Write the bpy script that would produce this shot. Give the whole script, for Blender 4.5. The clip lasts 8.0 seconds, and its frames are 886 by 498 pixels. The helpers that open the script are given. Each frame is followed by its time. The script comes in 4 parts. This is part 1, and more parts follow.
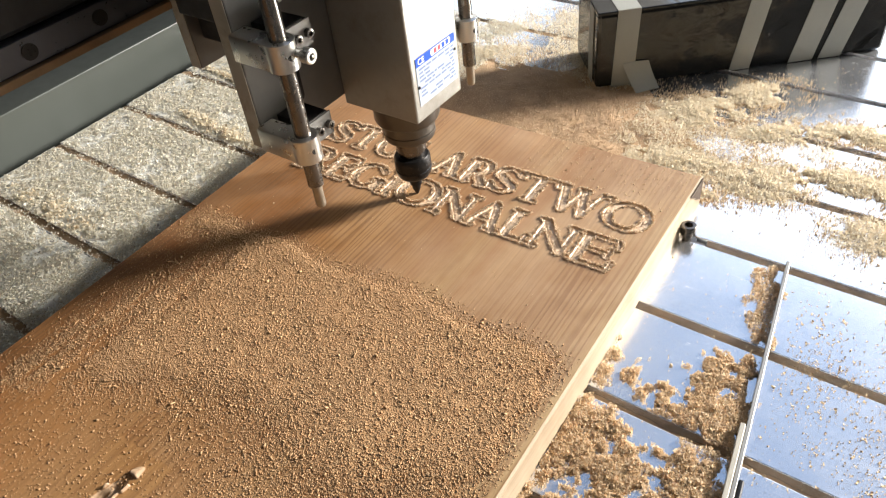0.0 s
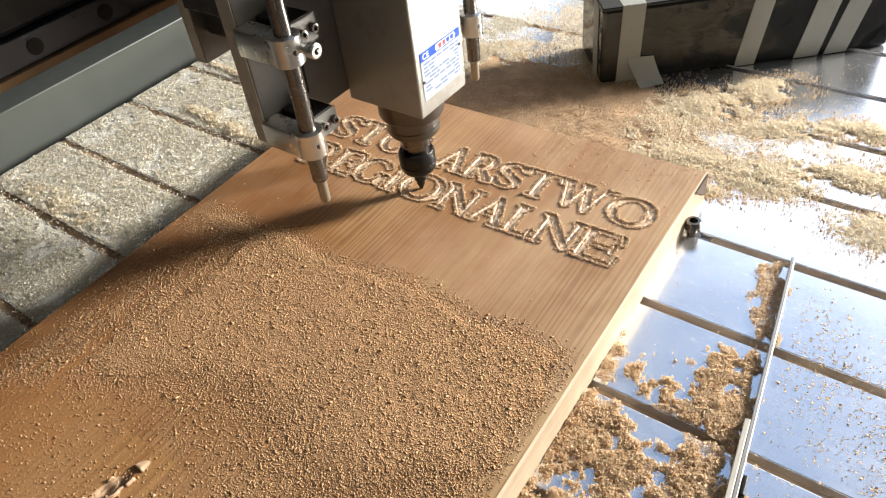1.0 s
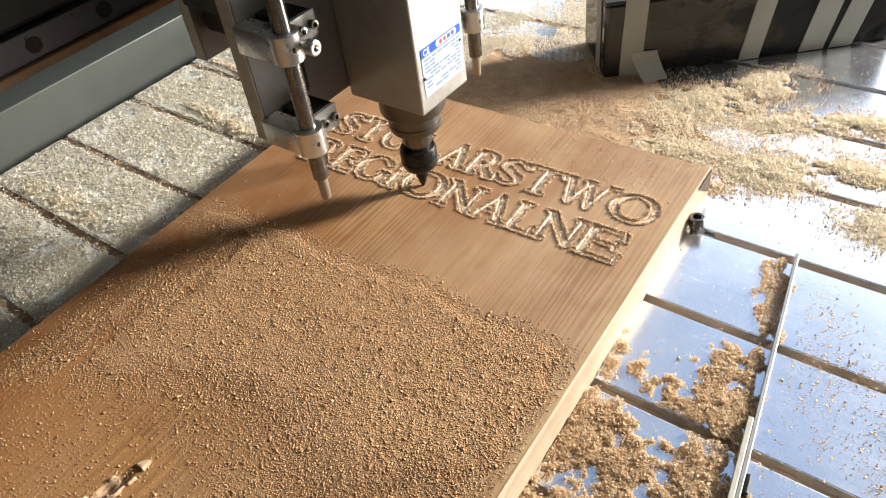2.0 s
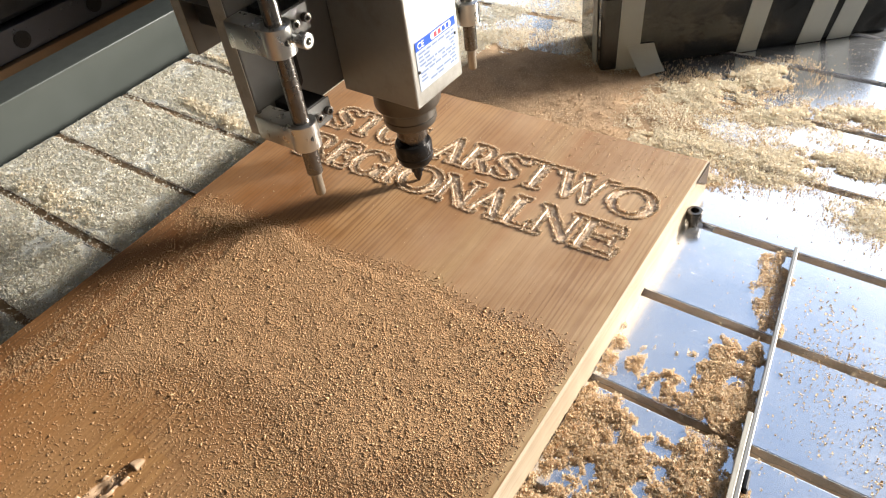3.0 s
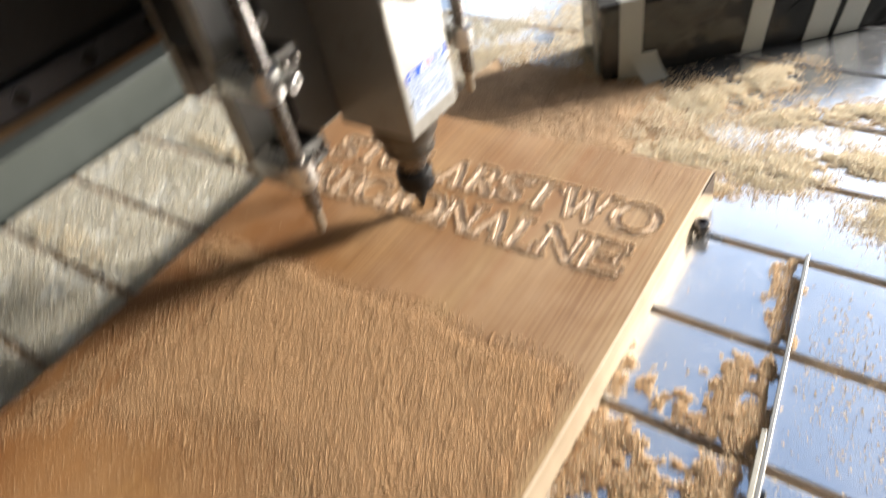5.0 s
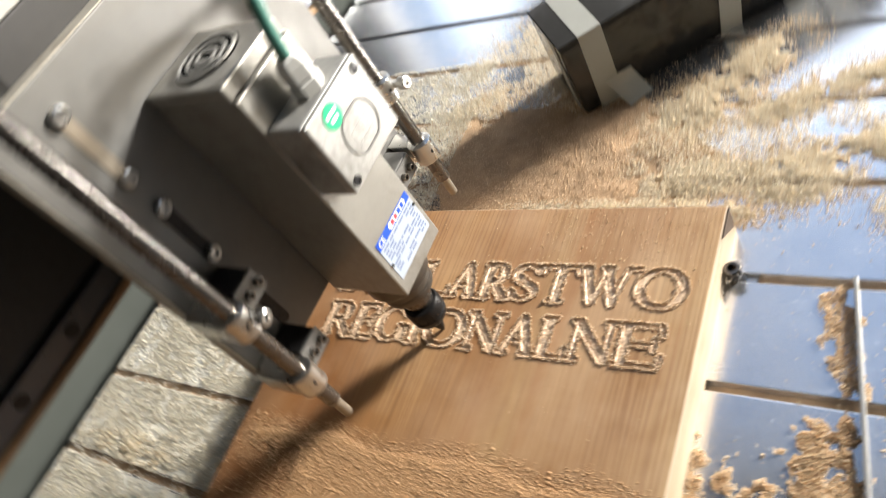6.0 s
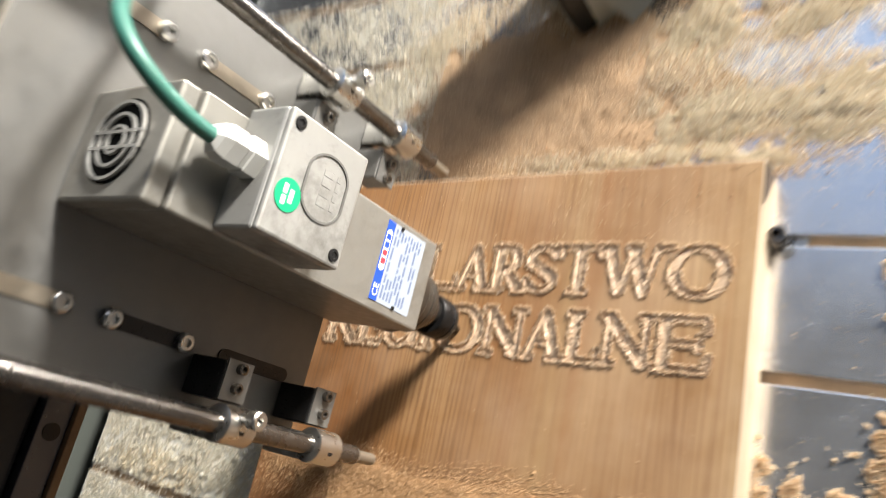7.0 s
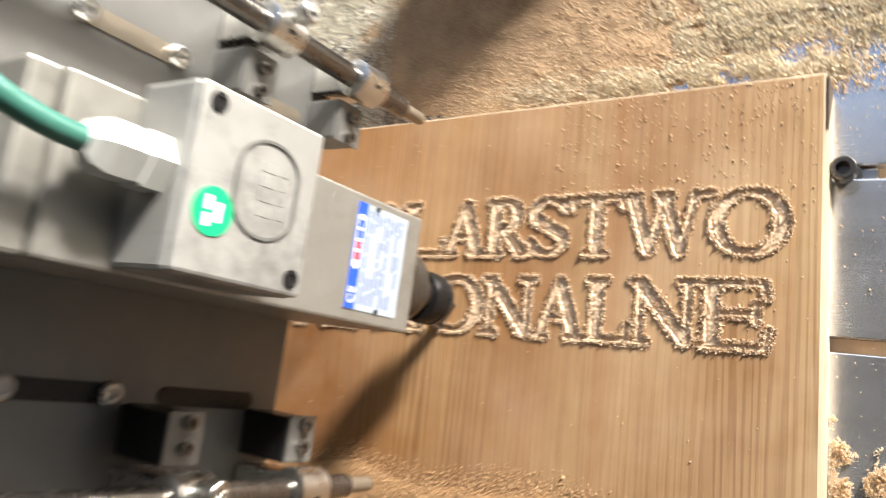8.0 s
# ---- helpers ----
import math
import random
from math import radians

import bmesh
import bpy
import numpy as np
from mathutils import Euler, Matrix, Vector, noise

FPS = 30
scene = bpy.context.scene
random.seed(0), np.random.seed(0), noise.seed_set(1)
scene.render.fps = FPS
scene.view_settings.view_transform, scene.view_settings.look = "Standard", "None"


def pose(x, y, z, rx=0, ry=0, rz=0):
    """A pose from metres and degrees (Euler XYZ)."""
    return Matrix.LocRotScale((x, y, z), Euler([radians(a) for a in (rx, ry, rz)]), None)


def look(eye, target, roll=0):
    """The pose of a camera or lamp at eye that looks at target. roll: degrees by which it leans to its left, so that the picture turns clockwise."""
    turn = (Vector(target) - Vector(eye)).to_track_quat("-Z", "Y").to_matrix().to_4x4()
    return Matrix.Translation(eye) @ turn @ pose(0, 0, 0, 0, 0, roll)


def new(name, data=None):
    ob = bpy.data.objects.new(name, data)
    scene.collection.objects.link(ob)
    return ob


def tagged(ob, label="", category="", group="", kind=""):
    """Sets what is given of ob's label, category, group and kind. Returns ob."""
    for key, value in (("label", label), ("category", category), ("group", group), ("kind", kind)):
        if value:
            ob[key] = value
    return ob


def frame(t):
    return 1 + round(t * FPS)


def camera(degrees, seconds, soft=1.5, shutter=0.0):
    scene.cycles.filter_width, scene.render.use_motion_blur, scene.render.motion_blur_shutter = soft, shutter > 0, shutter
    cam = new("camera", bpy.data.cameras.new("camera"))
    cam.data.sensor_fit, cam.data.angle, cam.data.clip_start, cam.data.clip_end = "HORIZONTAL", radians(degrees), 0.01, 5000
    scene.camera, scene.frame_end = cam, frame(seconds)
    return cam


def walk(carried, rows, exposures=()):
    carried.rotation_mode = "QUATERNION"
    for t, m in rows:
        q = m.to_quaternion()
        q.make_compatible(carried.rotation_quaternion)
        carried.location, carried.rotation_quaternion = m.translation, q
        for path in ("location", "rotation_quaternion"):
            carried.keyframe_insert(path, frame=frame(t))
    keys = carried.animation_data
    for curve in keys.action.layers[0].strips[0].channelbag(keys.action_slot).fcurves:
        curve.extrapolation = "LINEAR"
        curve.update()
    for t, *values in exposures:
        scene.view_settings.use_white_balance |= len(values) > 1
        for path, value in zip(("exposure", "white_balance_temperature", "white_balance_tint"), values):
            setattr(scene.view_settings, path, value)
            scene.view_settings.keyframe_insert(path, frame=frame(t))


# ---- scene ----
cam = camera(61.29, 8.0, soft=1.1, shutter=1.5)
PATH = [
    (0, (0.5616, -0.5732, 0.4676), (0.0772, -0.0032, -0.1960), -7.54),
    (0.5, (0.5633, -0.5726, 0.4664), (0.0763, -0.0080, -0.1999), -8.04),
    (1, (0.5612, -0.5746, 0.4668), (0.0749, -0.0095, -0.1996), -7.67),
    (1.5, (0.5614, -0.5727, 0.4668), (0.0705, -0.0127, -0.2006), -8.11),
    (3, (0.5598, -0.5656, 0.4619), (0.0746, -0.0108, -0.2140), -8.48),
    (3.5, (0.5571, -0.5644, 0.4597), (0.0723, -0.0099, -0.2167), -8.57),
    (4, (0.5574, -0.5645, 0.4613), (0.0670, -0.0132, -0.2136), -9.11),
    (4.5, (0.5595, -0.5660, 0.4615), (0.0677, -0.0110, -0.2093), -8.98),
    (5, (0.5719, -0.5410, 0.4721), (0.0515, -0.0057, -0.1932), -13.75),
    (5.2, (0.5744, -0.5191, 0.4841), (0.0470, 0.0425, -0.1534), -16.30),
    (6.3, (0.5730, -0.3522, 0.5478), (-0.0170, 0.0483, -0.1532), -45.34),
    (6.5, (0.5640, -0.3241, 0.5533), (-0.0120, 0.0509, -0.1730), -48.31),
    (7, (0.5241, -0.2587, 0.5356), (-0.0595, 0.0182, -0.2278), -55.99),
    (7.5, (0.4848, -0.1943, 0.5053), (-0.1042, -0.0509, -0.2900), -69.23),
    (8, (0.4505, -0.1928, 0.4697), (-0.0950, -0.0315, -0.3527), -68.46),
]
walk(cam, [(t, look(eye, target, roll)) for t, eye, target, roll in PATH], exposures=[(0, .92), (5, .90), (6.5, .86), (8, 1.04)])

# ---- light ----
world = bpy.data.worlds.new("sky")
scene.world = world
world.use_nodes = True
wn = world.node_tree
sky = wn.nodes.new("ShaderNodeTexSky")
sky.sky_type = "NISHITA"
sky.sun_disc = False
sky.sun_elevation, sky.sun_rotation = radians(20), radians(38)
wn.links.new(sky.outputs[0], wn.nodes["Background"].inputs[0])
wn.nodes["Background"].inputs[1].default_value = 0.15
sky.dust_density = 1.2
WALL_N = 1.17
# low daylight through the window, from a bright patch of sky; broad soft daylight over its lower half
glare = new("window_sunlight", bpy.data.lights.new("window_sunlight", "AREA"))
glare.data.shape, glare.data.size, glare.data.size_y = "RECTANGLE", .44, .44
glare.data.energy, glare.data.color = 215.0, (1.0, .965, .91)
glare.matrix_world = look((2.156, 2.443, 1.10), (.15, -.2, .03))
daylight = new("window_daylight", bpy.data.lights.new("window_daylight", "AREA"))
daylight.data.shape, daylight.data.size, daylight.data.size_y = "RECTANGLE", 3.2, 1.0
daylight.data.energy, daylight.data.color = 6.5, (.93, .96, 1.0)
daylight.matrix_world = look((.8, WALL_N + .04, .60), (.8, 0, .60))

# ---- materials ----
def material(name, color=(.5, .5, .5), rough=.5, metal=0.0, spec=None):
    m = bpy.data.materials.new(name)
    m.use_nodes = True
    b = m.node_tree.nodes["Principled BSDF"]
    b.inputs["Base Color"].default_value = (*color, 1)
    b.inputs["Roughness"].default_value = rough
    b.inputs["Metallic"].default_value = metal
    if spec is not None:
        b.inputs["Specular IOR Level"].default_value = spec
    return m


def node(m, kind, **inputs):
    n = m.node_tree.nodes.new(kind)
    for k, v in inputs.items():
        n.inputs[k.replace("_", " ")].default_value = v
    return n


def link(m, a, b):
    m.node_tree.links.new(a, b)


def coords(m, scale=(1, 1, 1), rot=(0, 0, 0)):
    tc = m.node_tree.nodes.new("ShaderNodeTexCoord")
    mp = m.node_tree.nodes.new("ShaderNodeMapping")
    mp.inputs["Scale"].default_value = scale
    mp.inputs["Rotation"].default_value = rot
    link(m, tc.outputs["Object"], mp.inputs[0])
    return mp.outputs[0]


def ramp(m, fac, stops):
    r = m.node_tree.nodes.new("ShaderNodeValToRGB")
    els = r.color_ramp.elements
    while len(els) < len(stops):
        els.new(.5)
    for e, (p, c) in zip(els, stops):
        e.position, e.color = p, (*c, 1)
    link(m, fac, r.inputs[0])
    return r.outputs[0]


def noise_tex(m, vec, scale, detail=4.0, rough=.55, distort=0.0):
    n = node(m, "ShaderNodeTexNoise", Scale=scale, Detail=detail, Roughness=rough, Distortion=distort)
    link(m, vec, n.inputs["Vector"])
    return n.outputs["Fac"]


def mix(m, fac, a, b, blend="MIX"):
    n = m.node_tree.nodes.new("ShaderNodeMix")
    n.data_type, n.blend_type = "RGBA", blend
    for sock, v in ((n.inputs[0], fac), (n.inputs[6], a), (n.inputs[7], b)):
        if isinstance(v, (int, float)):
            sock.default_value = v
        elif isinstance(v, tuple):
            sock.default_value = (*v, 1)
        else:
            link(m, v, sock)
    return n.outputs[2]


def bump(m, height, strength, dist):
    b = node(m, "ShaderNodeBump", Strength=strength, Distance=dist)
    link(m, height, b.inputs["Height"])
    link(m, b.outputs[0], m.node_tree.nodes["Principled BSDF"].inputs["Normal"])


def bsdf(m, socket):
    return m.node_tree.nodes["Principled BSDF"].inputs[socket]


def worn(name, color, rough, metal, spread=.15, scale=30, bumped=.1, dirt=None):
    """A surface with grain and stains at two scales."""
    m = material(name, color, rough, metal)
    v = coords(m)
    big, fine = noise_tex(m, v, scale * .35, 5), noise_tex(m, v, scale * 9, 3)
    dark, lite = tuple(c * (1 - spread) for c in color), tuple(min(1, c * (1 + spread)) for c in color)
    c = ramp(m, big, [(.3, dark), (.7, lite)])
    if dirt:
        c = mix(m, ramp(m, noise_tex(m, v, scale, 6, .7), [(.52, (0, 0, 0)), (.72, (1, 1, 1))]), c, dirt)
    link(m, c, bsdf(m, "Base Color"))
    link(m, ramp(m, fine, [(.3, (max(0, rough - .08),) * 3), (.7, (min(1, rough + .1),) * 3)]), bsdf(m, "Roughness"))
    if bumped:
        bump(m, fine, bumped, .0004)
    return m


def larch_face():
    """Planed larch glued from strips of different tint: growth lines, pores, old stains and a thin film of dust that
    also paints in light falloff.
    """
    m = material("larch face", (.5, .32, .16), .42)
    tc = m.node_tree.nodes.new("ShaderNodeTexCoord")
    xyz = m.node_tree.nodes.new("ShaderNodeSeparateXYZ")
    link(m, tc.outputs["Object"], xyz.inputs[0])

    def span(socket, lo, hi):
        n = node(m, "ShaderNodeMapRange")
        n.inputs[1].default_value, n.inputs[2].default_value = lo, hi
        link(m, socket, n.inputs[0])
        return n.outputs[0]
    along = coords(m, (1, .035, 1))
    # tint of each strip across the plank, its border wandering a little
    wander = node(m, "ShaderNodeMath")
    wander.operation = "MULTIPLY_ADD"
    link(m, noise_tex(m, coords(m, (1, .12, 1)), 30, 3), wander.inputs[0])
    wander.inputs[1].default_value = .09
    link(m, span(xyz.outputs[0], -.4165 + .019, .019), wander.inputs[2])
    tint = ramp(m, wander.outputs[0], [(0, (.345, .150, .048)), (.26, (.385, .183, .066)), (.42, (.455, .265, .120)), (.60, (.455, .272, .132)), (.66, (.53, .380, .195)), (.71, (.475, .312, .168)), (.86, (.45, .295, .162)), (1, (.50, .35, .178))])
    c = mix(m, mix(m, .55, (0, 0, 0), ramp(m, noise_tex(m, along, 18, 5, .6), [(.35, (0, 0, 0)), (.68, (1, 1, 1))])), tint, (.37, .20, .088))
    # growth lines, strong in some stretches and faint in others
    w = node(m, "ShaderNodeTexWave", Scale=64, Distortion=12, Detail=4)
    w.inputs["Detail Scale"].default_value = 1.1
    w.bands_direction = "X"
    link(m, along, w.inputs["Vector"])
    late = ramp(m, w.outputs["Fac"], [(.50, (0, 0, 0)), (.95, (1, 1, 1))])
    force = ramp(m, noise_tex(m, coords(m, (1, .25, 1)), 9, 2, .5), [(.36, (.10, .10, .10)), (.60, (.80, .80, .80))])
    c = mix(m, mix(m, force, (0, 0, 0), late), c, (.25, .125, .052))
    grain = ramp(m, noise_tex(m, coords(m, (1, .015, 1)), 170, 3, .55), [(.45, (0, 0, 0)), (.70, (1, 1, 1))])
    c = mix(m, mix(m, .26, (0, 0, 0), grain), c, (.30, .16, .07))
    pores = noise_tex(m, coords(m, (1, .02, 1)), 900, 2)
    c = mix(m, .30, c, ramp(m, pores, [(.3, (.5, .5, .5)), (.6, (1, 1, 1))]), "MULTIPLY")
    streaks = ramp(m, noise_tex(m, coords(m, (1, .045, 1)), 48, 3, .5), [(.30, (1, 1, 1)), (.40, (0, 0, 0)), (.60, (0, 0, 0)), (.70, (1, 1, 1))])
    c = mix(m, mix(m, .42, (0, 0, 0), streaks), c, (.33, .15, .055))
    # old stains of a few hand's widths
    blot = ramp(m, noise_tex(m, coords(m, (1, .7, 1)), 8, 4, .6), [(.34, (.62, .50, .40)), (.60, (1, 1, 1))])
    c = mix(m, .85, c, blot, "MULTIPLY")
    # fine dust over the half being carved, paling it for light falloff too
    dust_and_light = node(m, "ShaderNodeMath")
    dust_and_light.operation = "MULTIPLY"
    link(m, span(xyz.outputs[1], -.42, -.20), dust_and_light.inputs[0])
    link(m, ramp(m, noise_tex(m, coords(m), 14, 5, .6), [(.32, (.0, .0, .0)), (.72, (.24, .24, .24))]), dust_and_light.inputs[1])
    c = mix(m, dust_and_light.outputs[0], c, (.66, .50, .345))
    # fresh wood shows wherever the cutter has gone below the planed face or torn it up
    off = node(m, "ShaderNodeMath")
    off.operation = "SUBTRACT"
    link(m, xyz.outputs[2], off.inputs[0])
    off.inputs[1].default_value = .0343
    size = node(m, "ShaderNodeMath")
    size.operation = "ABSOLUTE"
    link(m, off.outputs[0], size.inputs[0])
    c = mix(m, span(size.outputs[0], .0001, .0006), c, (.63, .465, .315))
    link(m, c, bsdf(m, "Base Color"))
    link(m, ramp(m, noise_tex(m, coords(m), 20, 4), [(.3, (.30, .30, .30)), (.7, (.46, .46, .46))]), bsdf(m, "Roughness"))
    bump(m, mix(m, .5, late, pores), .2, .0005)
    return m


def wood(name, dark, lite, line, rough, fresh=None):
    """Softwood: bands of growth lines along the plank, stains and fine pores."""
    m = material(name, lite, rough)
    v = coords(m, (1, .035, 1))
    warp = noise_tex(m, coords(m, (1, .3, 1)), 6, 3)
    w = node(m, "ShaderNodeTexWave", Scale=38, Distortion=9, Detail=4)
    w.inputs["Detail Scale"].default_value = 1.3
    w.bands_direction = "X"
    link(m, v, w.inputs["Vector"])
    lines = ramp(m, w.outputs["Fac"], [(.35, (0, 0, 0)), (.93, (1, 1, 1))])
    base = mix(m, ramp(m, noise_tex(m, v, 14, 5, .6), [(.3, (0, 0, 0)), (.7, (1, 1, 1))]), dark, lite)
    c = mix(m, mix(m, .32, (0, 0, 0), lines), base, line)
    grain = ramp(m, noise_tex(m, coords(m, (1, .012, 1)), 230, 3, .55), [(.46, (0, 0, 0)), (.66, (1, 1, 1))])
    c = mix(m, mix(m, .42, (0, 0, 0), grain), c, line)
    pores = noise_tex(m, coords(m, (1, .02, 1)), 900, 2)
    c = mix(m, .35, c, ramp(m, pores, [(.3, (.45, .45, .45)), (.6, (1, 1, 1))]), "MULTIPLY")
    blot = ramp(m, noise_tex(m, coords(m, (1, .6, 1)), 7, 4, .6), [(.38, (.70, .64, .58)), (.62, (1, 1, 1))])
    c = mix(m, .8, c, blot, "MULTIPLY")
    band = ramp(m, noise_tex(m, coords(m, (1, .06, 1)), 22, 3, .5), [(.36, (.72, .66, .60)), (.60, (1, 1, 1)), (.75, (1, .97, .88))])
    c = mix(m, .75, c, band, "MULTIPLY")
    pale = ramp(m, noise_tex(m, coords(m, (1, .45, 1)), 5.5, 3, .5), [(.42, (0, 0, 0)), (.66, (.34, .34, .34))])
    c = mix(m, pale, c, tuple(a * .55 + b * .45 for a, b in zip(lite, (.62, .50, .34))))
    if fresh:
        # freshly cut wood below and above the planed face is paler
        tc = m.node_tree.nodes.new("ShaderNodeTexCoord")
        xyz = m.node_tree.nodes.new("ShaderNodeSeparateXYZ")
        link(m, tc.outputs["Object"], xyz.inputs[0])
        off = node(m, "ShaderNodeMath")
        off.operation = "SUBTRACT"
        link(m, xyz.outputs[2], off.inputs[0])
        off.inputs[1].default_value = .0343
        size = node(m, "ShaderNodeMath")
        size.operation = "ABSOLUTE"
        link(m, off.outputs[0], size.inputs[0])
        rng_ = node(m, "ShaderNodeMapRange")
        rng_.inputs[1].default_value, rng_.inputs[2].default_value = .0001, .0005
        link(m, size.outputs[0], rng_.inputs[0])
        c = mix(m, rng_.outputs[0], c, fresh)
    link(m, c, bsdf(m, "Base Color"))
    bump(m, mix(m, .5, grain, pores), .22, .0005)
    return m


def chips(name, stops, rough=.8, through_light=.3):
    """Loose grains: each one has a shade of its own."""
    m = material(name, stops[0], rough)
    g = m.node_tree.nodes.new("ShaderNodeNewGeometry")
    n = len(stops) - 1
    link(m, ramp(m, g.outputs["Random Per Island"], [(i / n, s) for i, s in enumerate(stops)]), bsdf(m, "Base Color"))
    thin = m.node_tree.nodes.new("ShaderNodeBsdfTranslucent")
    both = m.node_tree.nodes.new("ShaderNodeMixShader")
    both.inputs[0].default_value = through_light
    link(m, bsdf(m, "Base Color").links[0].from_socket, thin.inputs[0])
    link(m, m.node_tree.nodes["Principled BSDF"].outputs[0], both.inputs[1])
    link(m, thin.outputs[0], both.inputs[2])
    link(m, both.outputs[0], m.node_tree.nodes["Material Output"].inputs[0])
    return m


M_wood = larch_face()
M_knot = wood("splintered larch", (.39, .195, .070), (.56, .320, .132), (.27, .125, .043), .5, (.46, .31, .19))
M_bark = worn("dark split wood", (.07, .045, .028), .85, 0, .3, 60, .4)
M_edge = wood("larch sawn edge", (.42, .335, .235), (.53, .44, .325), (.34, .25, .16), .75)
M_dust = chips("sawdust", [(.415, .240, .112), (.44, .268, .132), (.465, .298, .158), (.395, .224, .102)], .85, 0)
M_dustbed = worn("packed sawdust", (.42, .246, .116), .95, 0, .16, 110, .8)
M_tan = chips("tan crumbs", [(.52, .355, .21), (.59, .425, .27), (.64, .48, .32), (.47, .305, .17)], .85, 0)
M_fine = worn("fine brown dust", (.42, .285, .17), .95, 0, .25, 90, .9)
M_pale = chips("pale shavings", [(.80, .75, .62), (.86, .82, .71), (.89, .86, .77), (.73, .63, .47)], .8, .5)
M_film_dust = worn("pale dust film", (.74, .73, .67), .95, 0, .2, 60, .5)
M_gold = chips("golden shavings", [(.78, .68, .50), (.84, .76, .60), (.89, .84, .72), (.71, .57, .38)], .8, .5)
M_palegrain = chips("pale crumbs", [(.76, .69, .55), (.84, .79, .67), (.68, .57, .42)], .85, 0)
M_goldgrain = chips("golden crumbs", [(.60, .43, .25), (.70, .54, .34), (.54, .36, .19)], .85, 0)
M_amber = chips("amber shavings", [(.72, .54, .34), (.79, .63, .43), (.84, .71, .53), (.65, .46, .27)], .8, .5)
M_burr = chips("carving burrs", [(.70, .54, .37), (.78, .64, .47), (.62, .45, .29)])


def plate_metal():
    m = material("milled aluminium", (.80, .81, .82), .2, 1.0)
    v = coords(m, (1, 1, 1))
    brush = noise_tex(m, coords(m, (5, 260, 1)), 5, 3)
    dust = ramp(m, noise_tex(m, v, 26, 6, .65), [(.42, (0, 0, 0)), (.72, (1, 1, 1))])
    speck = ramp(m, noise_tex(m, v, 420, 2, .5), [(.62, (0, 0, 0)), (.68, (1, 1, 1))])
    r = mix(m, ramp(m, brush, [(.3, (0, 0, 0)), (.7, (1, 1, 1))]), (.16, .16, .16), (.25, .25, .25))
    r = mix(m, mix(m, .3, (0, 0, 0), dust), r, (.42, .42, .42))
    link(m, r, bsdf(m, "Roughness"))
    link(m, mix(m, mix(m, .55, (0, 0, 0), speck), (.84, .85, .87), (.66, .60, .50)), bsdf(m, "Base Color"))
    film = ramp(m, noise_tex(m, v, 9, 5, .6), [(.35, (.95, .95, .95)), (.7, (.87, .87, .87))])
    link(m, film, bsdf(m, "Metallic"))
    bump(m, brush, .05, .0002)
    return m


M_plate = plate_metal()
M_bed = worn("rusty slot bottom", (.12, .105, .09), .5, .5, .4, 60, .4, (.17, .10, .05))
M_cast = worn("dull machined aluminium", (.175, .172, .162), .50, .6, .16, 9, .04)
M_body = worn("grey anodised spindle", (.31, .30, .272), .42, .6, .12, 16, .04, (.22, .205, .175))
M_box = worn("grey cast aluminium", (.36, .355, .335), .45, .45, .14, 20, .06, (.17, .165, .15))
M_bright = worn("polished bracket aluminium", (.66, .65, .62), .30, 1.0, .06, 12, .02)
# pale tone makes up for the weak light on the plate edges
M_edgemetal = worn("bright machined edge", (.46, .43, .36), .5, .25, .15, 40, .06, (.30, .25, .18))
M_steel = worn("worn steel rod", (.17, .155, .14), .24, .9, .15, 10, .0)
M_rod = worn("dull bar steel", (.36, .345, .315), .4, .7, .15, 30, .05)
M_black = worn("black oxide steel", (.025, .024, .024), .33, .6, .3, 60, .05)
M_ring = worn("burnished ring steel", (.13, .12, .105), .36, .8, .25, 30, .05)
M_void = material("dark fan opening", (.006, .006, .006), .9, 0, .1)
M_brass = worn("dusty bronze collar", (.32, .275, .215), .45, .75, .14, 16, .03)
M_dark = worn("black painted frame", (.030, .029, .028), .55, .2, .3, 20, .08)
M_frame = worn("pale grey frame paint", (.085, .093, .083), .36, .1, .07, 5, .03)
M_rail = worn("rail steel", (.11, .115, .13), .35, .8, .2, 20, .05)
M_rust = worn("brown sealing strip", (.26, .165, .085), .7, 0, .35, 40, .2)
M_green = worn("green cable sheath", (.04, .155, .12), .42, 0, .1, 50, .04)
M_sticker = worn("green sticker", (.0, .37, .155), .4, 0, .05, 50, 0)
M_gland = worn("white nylon gland", (.55, .55, .52), .4, 0, .1, 60, .05)
M_blue = material("blue print", (.02, .075, .45), .6, 0, .2)
M_label = worn("silver label", (.33, .375, .44), .55, 0, .06, 60, 0)
M_ink = material("dark print", (.13, .17, .28), .5)
M_white = material("white print", (.82, .82, .82), .5)
M_red = material("red print", (.45, .03, .05), .5)
M_tape = worn("masking tape", (.29, .29, .258), .6, 0, .12, 25, .25)
M_film = worn("black lacquered box", (.014, .014, .013), .10, 0, .3, 6, .5)
wv = coords(M_film, (1, .5, 1.6))
bump(M_film, mix(M_film, .6, noise_tex(M_film, wv, 11, 2, .4, 1.5), noise_tex(M_film, wv, 34, 2, .4, .5)), .42, .004)
M_wall = worn("grey workshop plaster", (.045, .045, .043), .9, 0, .08, 2, .2)
M_floor = worn("concrete floor", (.05, .049, .047), .8, 0, .15, 3, .3)
M_wframe = worn("white window paint", (.7, .7, .7), .5, 0, .05, 10, .05)

# ---- mesh helpers ----
def part(name, bm, mat, parent=None, label="", smooth=False):
    me = bpy.data.meshes.new(name)
    bm.to_mesh(me)
    bm.free()
    me.materials.append(mat)
    if smooth:
        me.shade_smooth()
        me.set_sharp_from_angle(angle=radians(35))
    ob = new(name, me)
    ob.parent = parent
    if label:
        ob["label"] = label
    return ob


